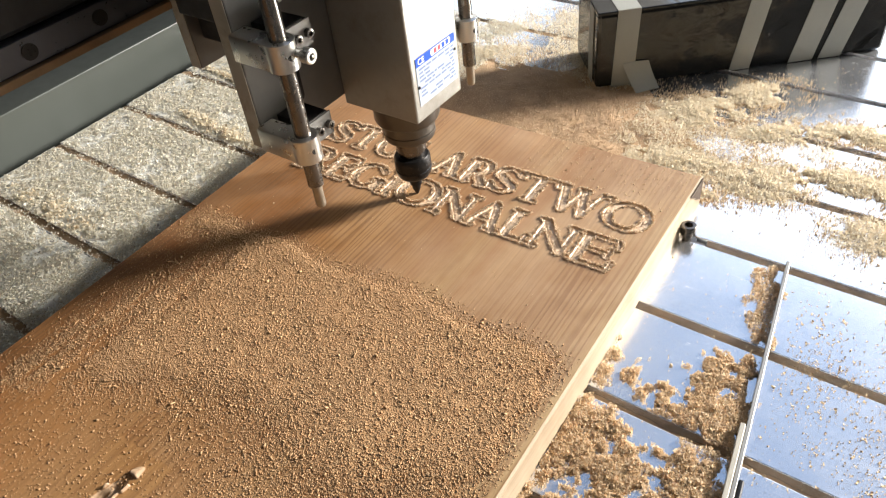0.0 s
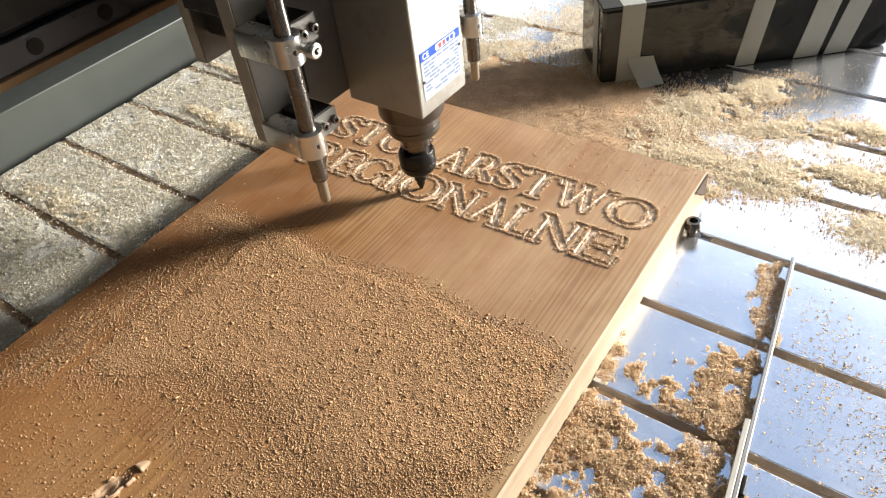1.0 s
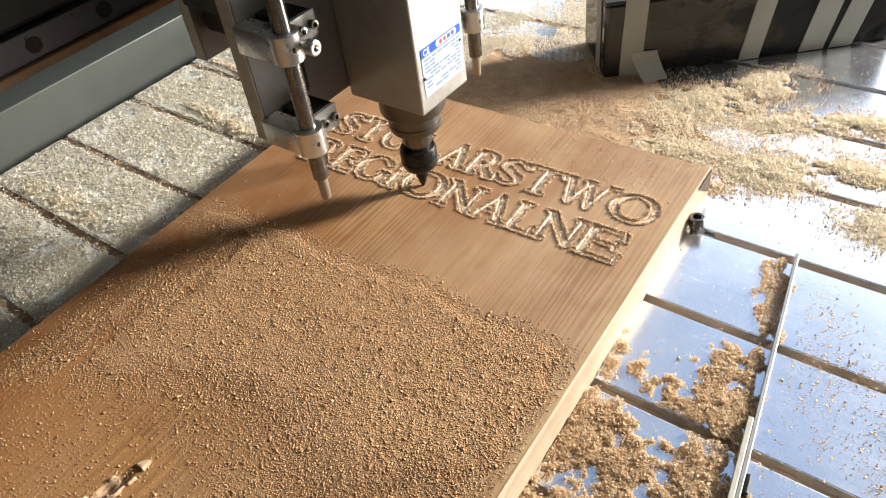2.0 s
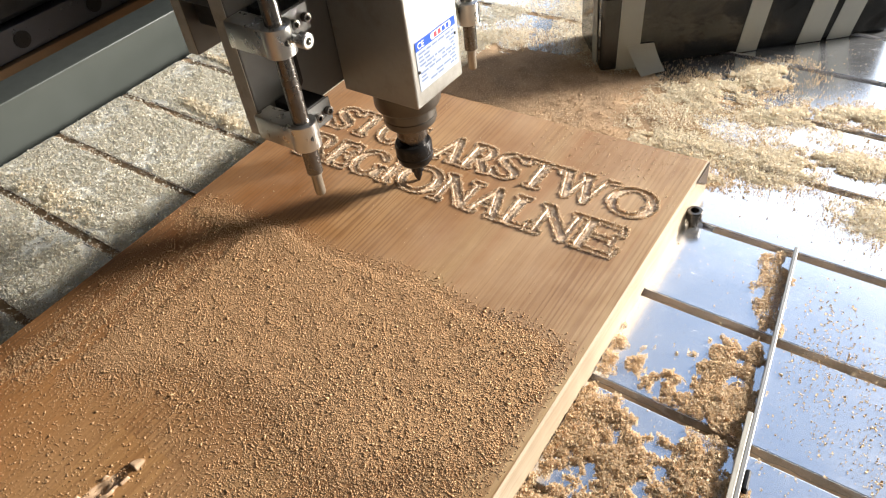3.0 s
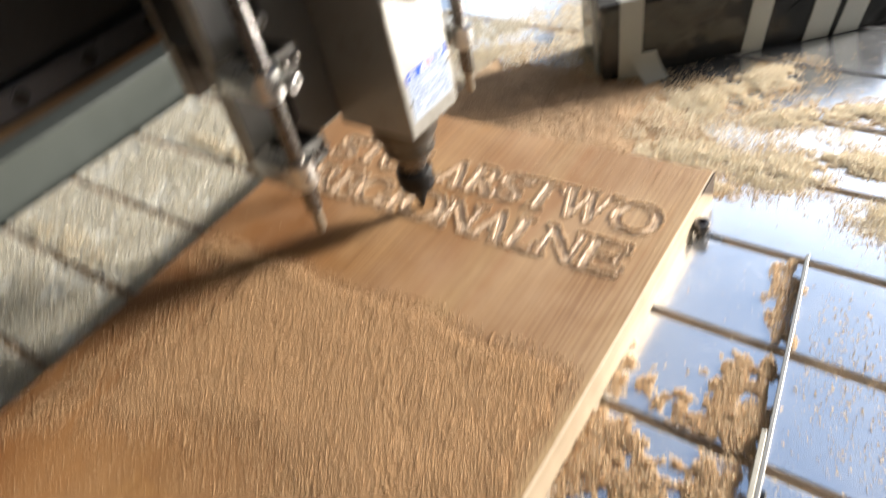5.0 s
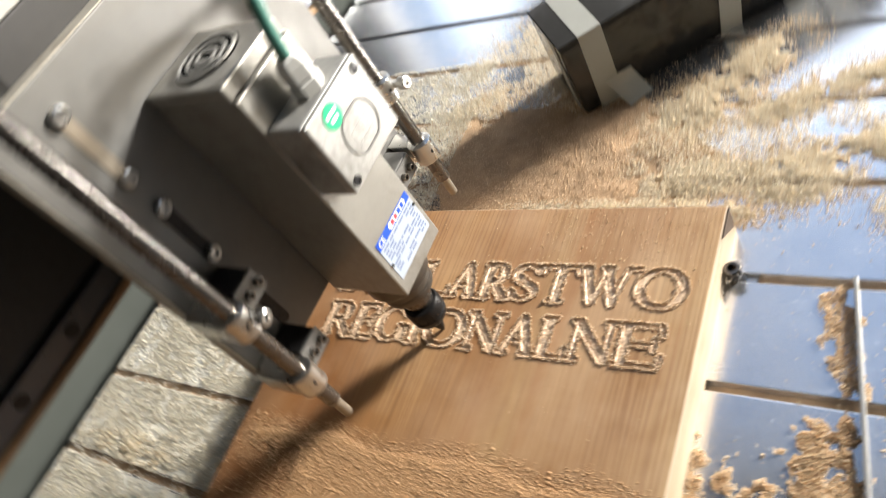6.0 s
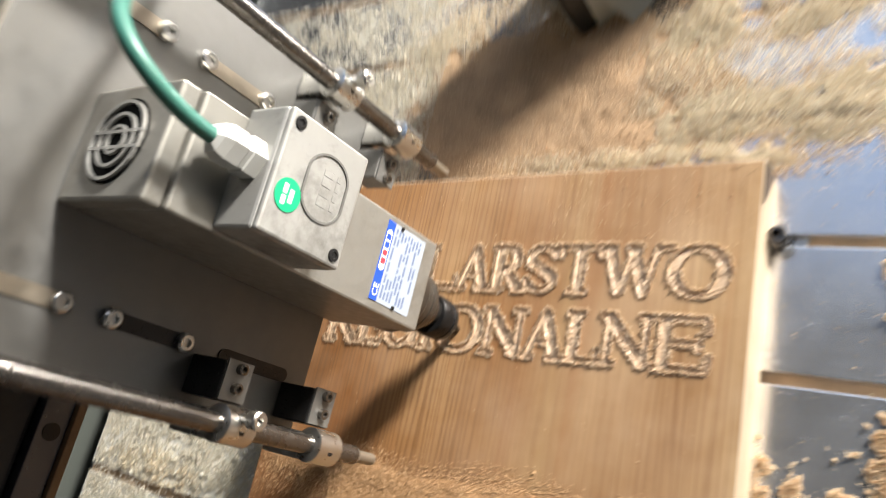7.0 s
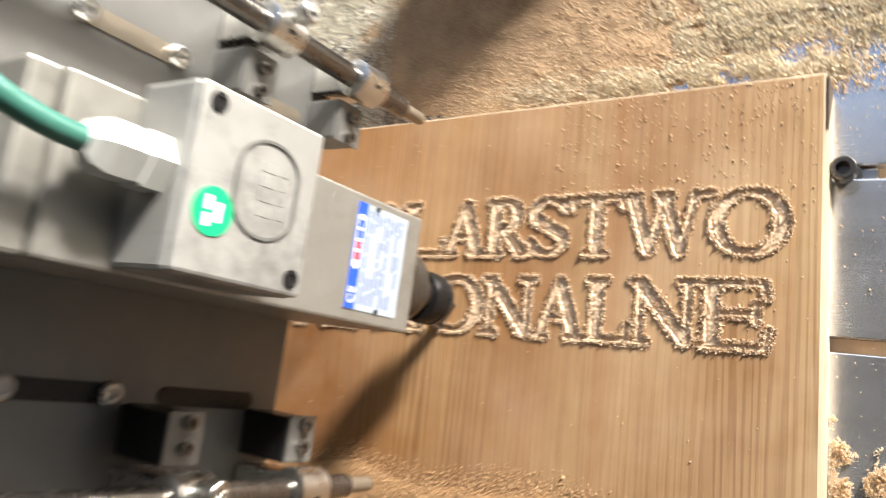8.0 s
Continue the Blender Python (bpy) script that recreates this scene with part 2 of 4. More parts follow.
def box(x0, x1, y0, y1, z0, z1, bev=0.0, bm=None, seg=2):
    """A block between two corners, its edges rounded by bev."""
    b = bmesh.new()
    bmesh.ops.create_cube(b, size=1)
    for v in b.verts:
        v.co = Vector((x0 + (v.co.x + .5) * (x1 - x0), y0 + (v.co.y + .5) * (y1 - y0), z0 + (v.co.z + .5) * (z1 - z0)))
    if bev:
        bmesh.ops.bevel(b, geom=b.edges[:], offset=bev, segments=seg, affect="EDGES", profile=.5)
    return join(bm, b)


def join(bm, other):
    if bm is None:
        return other
    me = bpy.data.meshes.new("tmp")
    other.to_mesh(me)
    other.free()
    bm.from_mesh(me)
    bpy.data.meshes.remove(me)
    return bm


def lathe(profile, at=(0, 0, 0), axis="z", seg=40, bm=None):
    """A turned solid: (radius, height) pairs from the bottom up."""
    b = bmesh.new()
    rings = []
    for r, h in profile:
        rings.append([b.verts.new((r * math.cos(2 * math.pi * i / seg), r * math.sin(2 * math.pi * i / seg), h)) for i in range(seg)])
    for lo, hi in zip(rings, rings[1:]):
        for i in range(seg):
            b.faces.new((lo[i], lo[(i + 1) % seg], hi[(i + 1) % seg], hi[i]))
    b.faces.new(rings[0][::-1])
    b.faces.new(rings[-1])
    turn = {"z": Matrix(), "x": Matrix.Rotation(radians(90), 4, "Y"), "y": Matrix.Rotation(radians(-90), 4, "X")}[axis]
    bmesh.ops.transform(b, matrix=Matrix.Translation(at) @ turn, verts=b.verts[:])
    return join(bm, b)


def prism(points, z0, z1, bm=None, m=None):
    """A closed outline in the xy plane, raised from z0 to z1."""
    b = bmesh.new()
    lo = [b.verts.new((x, y, z0)) for x, y in points]
    hi = [b.verts.new((x, y, z1)) for x, y in points]
    n = len(points)
    for i in range(n):
        b.faces.new((lo[i], lo[(i + 1) % n], hi[(i + 1) % n], hi[i]))
    b.faces.new(lo[::-1])
    b.faces.new(hi)
    bmesh.ops.recalc_face_normals(b, faces=b.faces[:])
    if m is not None:
        bmesh.ops.transform(b, matrix=m, verts=b.verts[:])
    return join(bm, b)


def tube(name, pts, radius, mat, parent=None, label=""):
    cu = bpy.data.curves.new(name, "CURVE")
    cu.dimensions, cu.bevel_depth, cu.bevel_resolution, cu.use_fill_caps = "3D", radius, 6, True
    s = cu.splines.new("NURBS")
    s.points.add(len(pts) - 1)
    for p, q in zip(s.points, pts):
        p.co = (*q, 1)
    s.use_endpoint_u, s.order_u = True, 4
    tmp = bpy.data.objects.new("tmp", cu)
    scene.collection.objects.link(tmp)
    me = bpy.data.meshes.new_from_object(tmp.evaluated_get(bpy.context.evaluated_depsgraph_get()))
    bpy.data.objects.remove(tmp)
    me.name = name
    me.materials.clear()
    me.materials.append(mat)
    me.shade_smooth()
    ob = new(name, me)
    ob.parent = parent
    if label:
        ob["label"] = label
    return ob


def raw(name, verts, faces, mat, parent=None, smooth=False):
    me = bpy.data.meshes.new(name)
    verts, faces = np.asarray(verts, dtype=np.float32), np.asarray(faces, dtype=np.int32)
    k = faces.shape[1]
    me.vertices.add(len(verts))
    me.vertices.foreach_set("co", verts.ravel())
    me.loops.add(faces.size)
    me.loops.foreach_set("vertex_index", faces.ravel())
    me.polygons.add(len(faces))
    me.polygons.foreach_set("loop_start", np.arange(0, faces.size, k, dtype=np.int32))
    me.update(calc_edges=True)
    me.validate()
    me.materials.append(mat)
    if smooth:
        me.shade_smooth()
    ob = new(name, me)
    ob.parent = parent
    return ob


rng = np.random.default_rng(7)
GRAIN_V = np.array([(1, 0, 0), (-.5, .87, 0), (-.5, -.87, 0), (0, 0, 1), (0, 0, -1)], float)
GRAIN_F = np.array([(0, 1, 3), (1, 2, 3), (2, 0, 3), (1, 0, 4), (2, 1, 4), (0, 2, 4)])


def turns(n):
    q = rng.normal(size=(n, 4))
    q /= np.linalg.norm(q, axis=1)[:, None]
    w, x, y, z = q.T
    return np.stack([1 - 2 * (y * y + z * z), 2 * (x * y - z * w), 2 * (x * z + y * w), 2 * (x * y + z * w), 1 - 2 * (x * x + z * z), 2 * (y * z - x * w),
                     2 * (x * z - y * w), 2 * (y * z + x * w), 1 - 2 * (x * x + y * y)], 1).reshape(n, 3, 3)


def grains(name, xyz, size, mat, parent=None, slim=(1, .7, .45), spread=.4, flat=None):
    """Loose crumbs at the places given, each turned and sized at random, in one mesh."""
    n = len(xyz)
    shape = GRAIN_V[None] * (1.12 + rng.uniform(-.35, .35, (n, 5, 1)))
    shape = shape * np.array(slim) * rng.lognormal(0, spread, (n, 1, 1)) * np.asarray(size).reshape(-1, 1, 1)
    v = np.einsum("nij,nkj->nki", turns(n) if flat is None else lying(n, flat), shape)
    v = v + np.asarray(xyz)[:, None]
    f = GRAIN_F[None] + 5 * np.arange(n)[:, None, None]
    return raw(name, v.reshape(-1, 3), f.reshape(-1, 3), mat, parent)


def lying(n, tilt):
    """Turns about the upright, and a slight tilt."""
    a, b, c = rng.uniform(0, 2 * math.pi, n), rng.normal(0, tilt, n), rng.normal(0, tilt, n)
    o, e = np.zeros(n), np.ones(n)
    rz = np.stack([np.cos(a), -np.sin(a), o, np.sin(a), np.cos(a), o, o, o, e], 1).reshape(n, 3, 3)
    rx = np.stack([e, o, o, o, np.cos(b), -np.sin(b), o, np.sin(b), np.cos(b)], 1).reshape(n, 3, 3)
    ry = np.stack([np.cos(c), o, np.sin(c), o, e, o, -np.sin(c), o, np.cos(c)], 1).reshape(n, 3, 3)
    return rz @ rx @ ry


def curls(name, xyz, size, mat, parent=None, wide=(.10, .30), tilt=.7, k=4):
    """Thin bent shavings: a strip of a few quads, curled at random, in one mesh."""
    n = len(xyz)
    t = np.linspace(-1, 1, k)
    bend = rng.uniform(.5, 2.4, (n, 1))
    length = rng.lognormal(0, .35, (n, 1)) * np.asarray(size).reshape(-1, 1)
    width = length * rng.uniform(*wide, (n, 1))
    x = np.sin(t[None] * bend) / bend * length
    z = (1 - np.cos(t[None] * bend)) / bend * length
    tw = rng.uniform(-.5, .5, (n, 1)) * t[None]
    side = np.stack([0 * x, np.cos(tw) * width, np.sin(tw) * width], 2)
    mid = np.stack([x, 0 * x, z], 2)
    v = np.concatenate([mid - side, mid + side], 1)
    v = np.einsum("nij,nkj->nki", lying(n, tilt), v) + np.asarray(xyz)[:, None]
    i = np.arange(k - 1)
    f = np.stack([i, i + 1, i + 1 + k, i + k], 1)[None] + 2 * k * np.arange(n)[:, None, None]
    return raw(name, v.reshape(-1, 3), f.reshape(-1, 4), mat, parent)


def flat_curls(name, xyz, size, mat):
    """Shavings that have settled and lie flatter."""
    return curls(name, xyz, size, mat, None, (.14, .34), .38)


def value_noise(x, y, cell, seed):
    """Smooth noise from 0 to 1 over the plan."""
    r = np.random.default_rng(seed).random((512, 512))
    fx, fy = np.asarray(x) / cell, np.asarray(y) / cell
    ix, iy = np.floor(fx).astype(int), np.floor(fy).astype(int)
    tx, ty = fx - ix, fy - iy
    tx, ty = tx * tx * (3 - 2 * tx), ty * ty * (3 - 2 * ty)
    a, b = r[ix % 512, iy % 512], r[(ix + 1) % 512, iy % 512]
    c, d = r[ix % 512, (iy + 1) % 512], r[(ix + 1) % 512, (iy + 1) % 512]
    return (a * (1 - tx) + b * tx) * (1 - ty) + (c * (1 - tx) + d * tx) * ty


def smooth01(v, lo, hi):
    t = np.clip((v - lo) / (hi - lo), 0, 1)
    return t * t * (3 - 2 * t)

# ---- room ----
def wall(name, b, mat, label):
    return tagged(part(name, b, mat), label, "wall", kind="structure")


tagged(part("floor", box(-2.4, 3.6, -2.4, WALL_N + .2, -.95, -.85), M_floor), "grey concrete workshop floor under the machine", "floor", kind="structure")
tagged(part("ceiling", box(-2.4, 3.6, -2.4, WALL_N + .2, 4.2, 4.3), M_wall), "plain grey workshop ceiling", "ceiling", kind="structure")
wall("wall_west", box(-2.4, -2.2, -2.2, WALL_N, -.85, 4.2), M_wall, "plain grey plastered workshop wall")
wall("wall_east", box(3.4, 3.6, -2.2, WALL_N, -.85, 4.2), M_wall, "plain grey plastered workshop wall")
wall("wall_south", box(-2.2, 3.4, -2.4, -2.2, -.85, 4.2), M_wall, "plain grey plastered workshop wall")
WX0, WX1, WZ0, WZ1 = -1.1, 2.7, .15, 4.0
nb = box(-2.2, 3.4, WALL_N, WALL_N + .2, -.85, WZ0)
nb = box(-2.2, 3.4, WALL_N, WALL_N + .2, WZ1, 4.2, bm=nb)
nb = box(-2.2, WX0, WALL_N, WALL_N + .2, WZ0, WZ1, bm=nb)
nb = box(WX1, 3.4, WALL_N, WALL_N + .2, WZ0, WZ1, bm=nb)
wall("wall_north", nb, M_wall, "grey wall with a wide workshop window")
win = tagged(new("window_1"), "wide white-framed workshop window letting in daylight", "window", kind="structure")
fb = box(WX0, WX1, WALL_N + .08, WALL_N + .14, WZ0, WZ0 + .06)
fb = box(WX0, WX1, WALL_N + .08, WALL_N + .14, WZ1 - .06, WZ1, bm=fb)
for x in (WX0, -.2, .80, WX1 - .06):
    fb = box(x, x + .06, WALL_N + .082, WALL_N + .138, WZ0 + .06, WZ1 - .06, bm=fb)
part("window_frame", fb, M_wframe, win)

# ---- machine bed ----
SLOT, PITCH, SLOT0 = .0088, .1, -.048
X_LEFT, X_RIGHT = -.31, 1.05
table = tagged(new("machine_table"), "aluminium T-slot machine table littered with shavings", "machine table", kind="structure")
bed = part("bed", box(X_LEFT - .004, X_RIGHT, -.95, .95, -.09, -.014), M_bed, table, "rusty steel bed under the slots")
plank = box(X_LEFT, X_RIGHT, -(PITCH - SLOT) / 2, (PITCH - SLOT) / 2, -.0138, 0, .0007)
first = part("plate", plank, M_plate, table)
first.location = (0, SLOT0 + PITCH / 2 - 9 * PITCH, 0)
for k in range(-8, 9):
    p = new("plate", first.data)
    p.parent, p.location = table, (0, SLOT0 + PITCH / 2 + k * PITCH, 0)
tray = tagged(new("machine_frame"), "pale grey painted side trough of the machine", "machine frame", kind="structure")
part("trough", box(-1.0, X_LEFT - .006, -.95, .95, -.12, -.075, .004), M_frame, tray)
part("side_rail", box(-.489, -.362, -.95, .95, -.074, .040, .0015), M_frame, tray, "pale grey painted side rail")
part("inner_wall", box(-.52, -.49, -.95, .95, -.074, .05, .004), M_frame, tray)
part("cross_member", box(-.361, X_LEFT - .006, .10, .15, -.074, -.012, .004), M_frame, tray)
part("leg_block", box(-.98, X_RIGHT, -.9, .9, -.85, -.121, .01), M_dark, tray)

# ---- board ----
T, BW, BL = .0343, .4165, .95
board = tagged(new("wooden_board"), "thick brown larch plank with carved lettering and sawdust on it", "wooden board")
board.matrix_world = pose(.4, 0, 0, 0, 0, 1.89)
TX0, TX1, TY0, TY1 = -.392, -.006, -.192, -.052


def seg_d(px, py, ax, ay, bx, by):
    vx, vy = bx - ax, by - ay
    t = np.clip(((px - ax) * vx + (py - ay) * vy) / (vx * vx + vy * vy + 1e-12), 0, 1)
    return np.hypot(px - ax - t * vx, py - ay - t * vy)


def stroke(d, px, py, pts, half):
    for (a, b), (c, e) in zip(pts, pts[1:]):
        d = np.minimum(d, seg_d(px, py, a, b, c, e) - half)
    return d


def bowl(d, px, py, cx, cy, rx, ry, a0, a1, thick, thin, n=26):
    """A curved stroke, thick at its sides and thin at top and foot."""
    ang = np.radians(np.linspace(a0, a1, n))
    for p, q in zip(ang, ang[1:]):
        h = thin + (thick - thin) * abs(math.cos((p + q) / 2)) ** 1.5
        d = np.minimum(d, seg_d(px, py, cx + rx * math.cos(p), cy + ry * math.sin(p), cx + rx * math.cos(q), cy + ry * math.sin(q)) - h)
    return d


def glyph(ch, px, py, w):
    """Distance to the outline of a Roman capital one unit high and w wide (negative inside)."""
    K, N = .078, .022
    d = np.full_like(px, 9.0)

    def stem(x, y0=0.0, y1=1.0, h=K):
        return stroke(d, px, py, [(x, y0 + h), (x, y1 - h)], h)

    def serif(x, y, s=.15):
        return stroke(d, px, py, [(x - s, y), (x + s, y)], N)
    if ch == "I":
        d = stem(w / 2); d = serif(w / 2, N); d = serif(w / 2, 1 - N)
    elif ch == "T":
        d = stem(w / 2); d = serif(w / 2, N, .17)
        d = stroke(d, px, py, [(.04, .80), (.05, 1 - N), (w - .05, 1 - N), (w - .04, .80)], N)
    elif ch == "L":
        d = stem(.2); d = serif(.2, 1 - N)
        d = stroke(d, px, py, [(.04, N), (w - .07, N), (w - .03, .26)], N)
    elif ch == "E":
        d = stem(.2)
        d = stroke(d, px, py, [(.04, 1 - N), (w - .1, 1 - N), (w - .06, .77)], N)
        d = stroke(d, px, py, [(.04, N), (w - .07, N), (w - .03, .26)], N)
        d = stroke(d, px, py, [(.2, .52), (w - .2, .52)], N)
        d = stroke(d, px, py, [(w - .2, .40), (w - .2, .64)], N)
    elif ch == "O":
        d = bowl(d, px, py, w / 2, .5, w / 2 - .09, .5 - .03, 0, 360, K * 1.05, N, 40)
    elif ch == "G":
        d = bowl(d, px, py, w / 2, .5, w / 2 - .09, .5 - .03, 40, 335, K, N, 34)
        d = stroke(d, px, py, [(w - .12, .12), (w - .12, .40)], K * .8)
        d = serif(w - .13, .44, .14)
    elif ch == "S":
        d = bowl(d, px, py, w / 2, .74, w / 2 - .1, .23, 25, 215, K * .7, N, 20)
        d = stroke(d, px, py, [(.14, .66), (w * .4, .53), (w - .16, .36)], K)
        d = bowl(d, px, py, w / 2, .26, w / 2 - .1, .23, 25, -155, K * .7, N, 20)
        d = stroke(d, px, py, [(w - .09, .78), (w - .07, .97)], N); d = stroke(d, px, py, [(.08, .03), (.07, .25)], N)
    elif ch == "R":
        d = stem(.2); d = serif(.2, N); d = serif(.17, 1 - N, .12)
        d = bowl(d, px, py, w * .48, .735, w * .26, .24, -90, 90, K, N, 18)
        d = stroke(d, px, py, [(.2, 1 - N), (w * .5, 1 - N)], N); d = stroke(d, px, py, [(.2, .49), (w * .5, .49)], N)
        d = stroke(d, px, py, [(w * .48, .46), (w - .12, .06)], K); d = serif(w - .1, N, .1)
    elif ch == "A":
        d = stroke(d, px, py, [(.11, .04), (w * .47, .97)], N * 1.2)
        d = stroke(d, px, py, [(w * .50, .90), (w - .17, .06)], K)
        d = stroke(d, px, py, [(.24, .34), (w - .27, .34)], N)
        d = serif(.12, N, .12); d = serif(w - .16, N, .15)
    elif ch == "N":
        d = stroke(d, px, py, [(.17, .03), (.17, .96)], N * 1.2); d = stroke(d, px, py, [(w - .15, .06), (w - .15, .97)], N * 1.2)
        d = stroke(d, px, py, [(.18, .92), (w - .19, .08)], K)
        d = serif(.17, N, .13); d = serif(.12, 1 - N, .1); d = serif(w - .15, 1 - N, .13)
    elif ch == "W":
        for o in (0, w * .36):
            d = stroke(d, px, py, [(.13 + o, .93), (w * .30 + o, .08)], K)
            d = stroke(d, px, py, [(w * .31 + o, .05), (w * .47 + o, .97)], N * 1.2)
        d = serif(.12, 1 - N, .11); d = serif(w * .47, 1 - N, .12); d = serif(w - .12, 1 - N, .13)
    return d


CAP = .0375
LINES = (("STOLARSTWO", -.1035, (-.376, -.346, -.312, -.278, -.240, -.208, -.176, -.146, -.110, -.059, -.017)),
         ("REGIONALNE", -.1565, (-.374, -.336, -.306, -.268, -.249, -.205, -.166, -.132, -.104, -.064, -.025)))


def lettering(u, v):
    d = np.full_like(u, 9.0)
    for word, foot, xs in LINES:
        for ch, a, b in zip(word, xs, xs[1:]):
            sel = (u > a - .006) & (u < b + .006) & (v > foot - .006) & (v < foot + CAP + .006)
            q = glyph(ch, (u[sel] - a) / CAP, (v[sel] - foot) / CAP, (b - a) / CAP) * CAP
            d[sel] = np.minimum(d[sel], q)
    return d


step = .0006
us, vs = np.arange(TX0, TX1 + 1e-6, step), np.arange(TY0, TY1 + 1e-6, step)
us, vs = np.linspace(TX0, TX1, len(us)), np.linspace(TY0, TY1, len(vs))
U, V = np.meshgrid(us, vs)
SD = lettering(U, V)
ragged = .0009 * (value_noise(U, V, .0011, 3) - .5) + .0009 * (value_noise(U, V, .0026, 4) - .5)
gap = np.abs(SD) + ragged
cut = -.0015 * (1 - smooth01(gap, .0003, .00120))
lip = .00045 * np.exp(-((gap - .0017) / .0005) ** 2) * (value_noise(U, V, .0016, 5) > .38) * value_noise(U, V, .0009, 8) * np.where(SD > 0, 1.9, .5)
edge = np.minimum(np.minimum(U - TX0, TX1 - U), np.minimum(V - TY0, TY1 - V))
pocket = -.0010 * smooth01(-SD, .0003, .0011) * (.7 + .6 * value_noise(U, V, .0016, 6))
H = np.where(edge < 1e-5, 0, np.minimum(cut, pocket) + lip)
nu, nv = len(us), len(vs)
idx = np.arange(nu * nv).reshape(nv, nu)
quads = np.stack([idx[:-1, :-1], idx[:-1, 1:], idx[1:, 1:], idx[1:, :-1]], 2).reshape(-1, 4)
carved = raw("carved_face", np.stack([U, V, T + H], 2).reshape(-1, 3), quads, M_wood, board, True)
carved["label"] = "carved Roman capitals with frayed edges"
def outline(b, x0, x1, y0, y1, z):
    return [b.verts.new(p) for p in ((x0, y0, z), (x1, y0, z), (x1, y1, z), (x0, y1, z))]


KX0, KX1, KY0, KY1 = -.262, -.202, -.556, -.470


def board_top():
    """The planed face round the carved field, its outer edge a little worn."""
    b = bmesh.new()
    x0, x1, y0, y1 = -BW + .0015, -.0015, -BL, -.0015
    for a, c, d, e in ((x0, x1, TY1, y1), (x0, TX0, TY0, TY1), (TX1, x1, TY0, TY1), (x0, x1, KY1, TY0), (x0, KX0, KY0, KY1), (KX1, x1, KY0, KY1), (x0, x1, y0, KY0)):
        b.faces.new(outline(b, a, c, d, e, T))
    return b


def board_sides():
    """Sawn edges with a wavy, slightly chipped arris."""
    b = bmesh.new()
    path = [(-.0, y) for y in np.linspace(-BL, 0, 190)] + [(x, 0.0) for x in np.linspace(-.003, -BW + .003, 70)] + [(-BW, y) for y in np.linspace(0, -BL, 150)]
    rows = []
    for i, (x, y) in enumerate(path):
        w = .0009 * (noise.noise((x * 40, y * 40, 1)) + .6 * noise.noise((x * 160, y * 160, 2)))
        nx, ny = (1, 0) if i < 190 else ((0, 1) if i < 260 else (-1, 0))
        cx = min(max(x, -BW + .0015), -.0015)
        cy = min(y, -.0015)
        rows.append([b.verts.new(p) for p in ((x + nx * w, y + ny * w, 0), (x + nx * w, y + ny * w, T - .012), (x + nx * w * .5, y + ny * w * .5, T - .0016), (cx, cy, T))])
    for p, q in zip(rows, rows[1:]):
        for k in range(3):
            b.faces.new((p[k], q[k], q[k + 1], p[k + 1]))
    bmesh.ops.recalc_face_normals(b, faces=b.faces[:])
    return b


ku, kv = np.meshgrid(np.linspace(KX0, KX1, 90), np.linspace(KY0, KY1, 130))
ka, kb = (kv + .512) / .021, (ku + .2305 - .3 * (kv + .512)) / .0058
kr = np.hypot(ka, kb) + .5 * (value_noise(ku, kv, .006, 81) - .5)
kz = -.006 * (1 - smooth01(kr, .35, 1.0)) * (.45 + .9 * value_noise(ku * 4, kv, .009, 82)) + .0022 * np.exp(-((kr - 1.2) / .2) ** 2) * (value_noise(ku, kv, .007, 83) > .45)
kz[0], kz[-1], kz[:, 0], kz[:, -1] = 0, 0, 0, 0
ki = np.arange(ku.size).reshape(ku.shape)
kq = np.stack([ki[:-1, :-1], ki[:-1, 1:], ki[1:, 1:], ki[1:, :-1]], 2).reshape(-1, 4)
gouge = raw("knot", np.stack([ku, kv, T + kz], 2).reshape(-1, 3), kq, M_knot, board, True)
gouge["label"] = "splintered knot hole"
part("split", prism([(-.003, .010), (-.034, .0335), (-.002, .0338)], .0002, .0011, m=Matrix(((0, 0, 1, 0), (1, 0, 0, 0), (0, 1, 0, 0), (0, 0, 0, 1)))), M_bark, board, "dark split in the sawn edge")
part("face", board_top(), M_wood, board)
part("sawn_edge", board_sides(), M_edge, board, "paler rough-sawn edge", True)
part("underside", box(-BW + .003, -.003, -BL, -.003, .0005, .004), M_edge, board)

# ---- burrs and sawdust on the board ----
sel = np.flatnonzero((((SD > .0012) & (SD < .0026)) | ((SD < -.0013) & (value_noise(U, V, .0007, 9) > .85))).ravel())
NB = 24000
pick = rng.choice(sel, NB)
bx, by = U.ravel()[pick] + rng.normal(0, .0005, NB), V.ravel()[pick] + rng.normal(0, .0005, NB)
fuzz = curls("carving_burrs", np.stack([bx, by, np.full(NB, T + .0004)], 1), .00098, M_burr)
fuzz.matrix_world = board.matrix_world
tagged(fuzz, "pale frayed wood burrs along the carved letters", "wood burrs", kind="stuff")


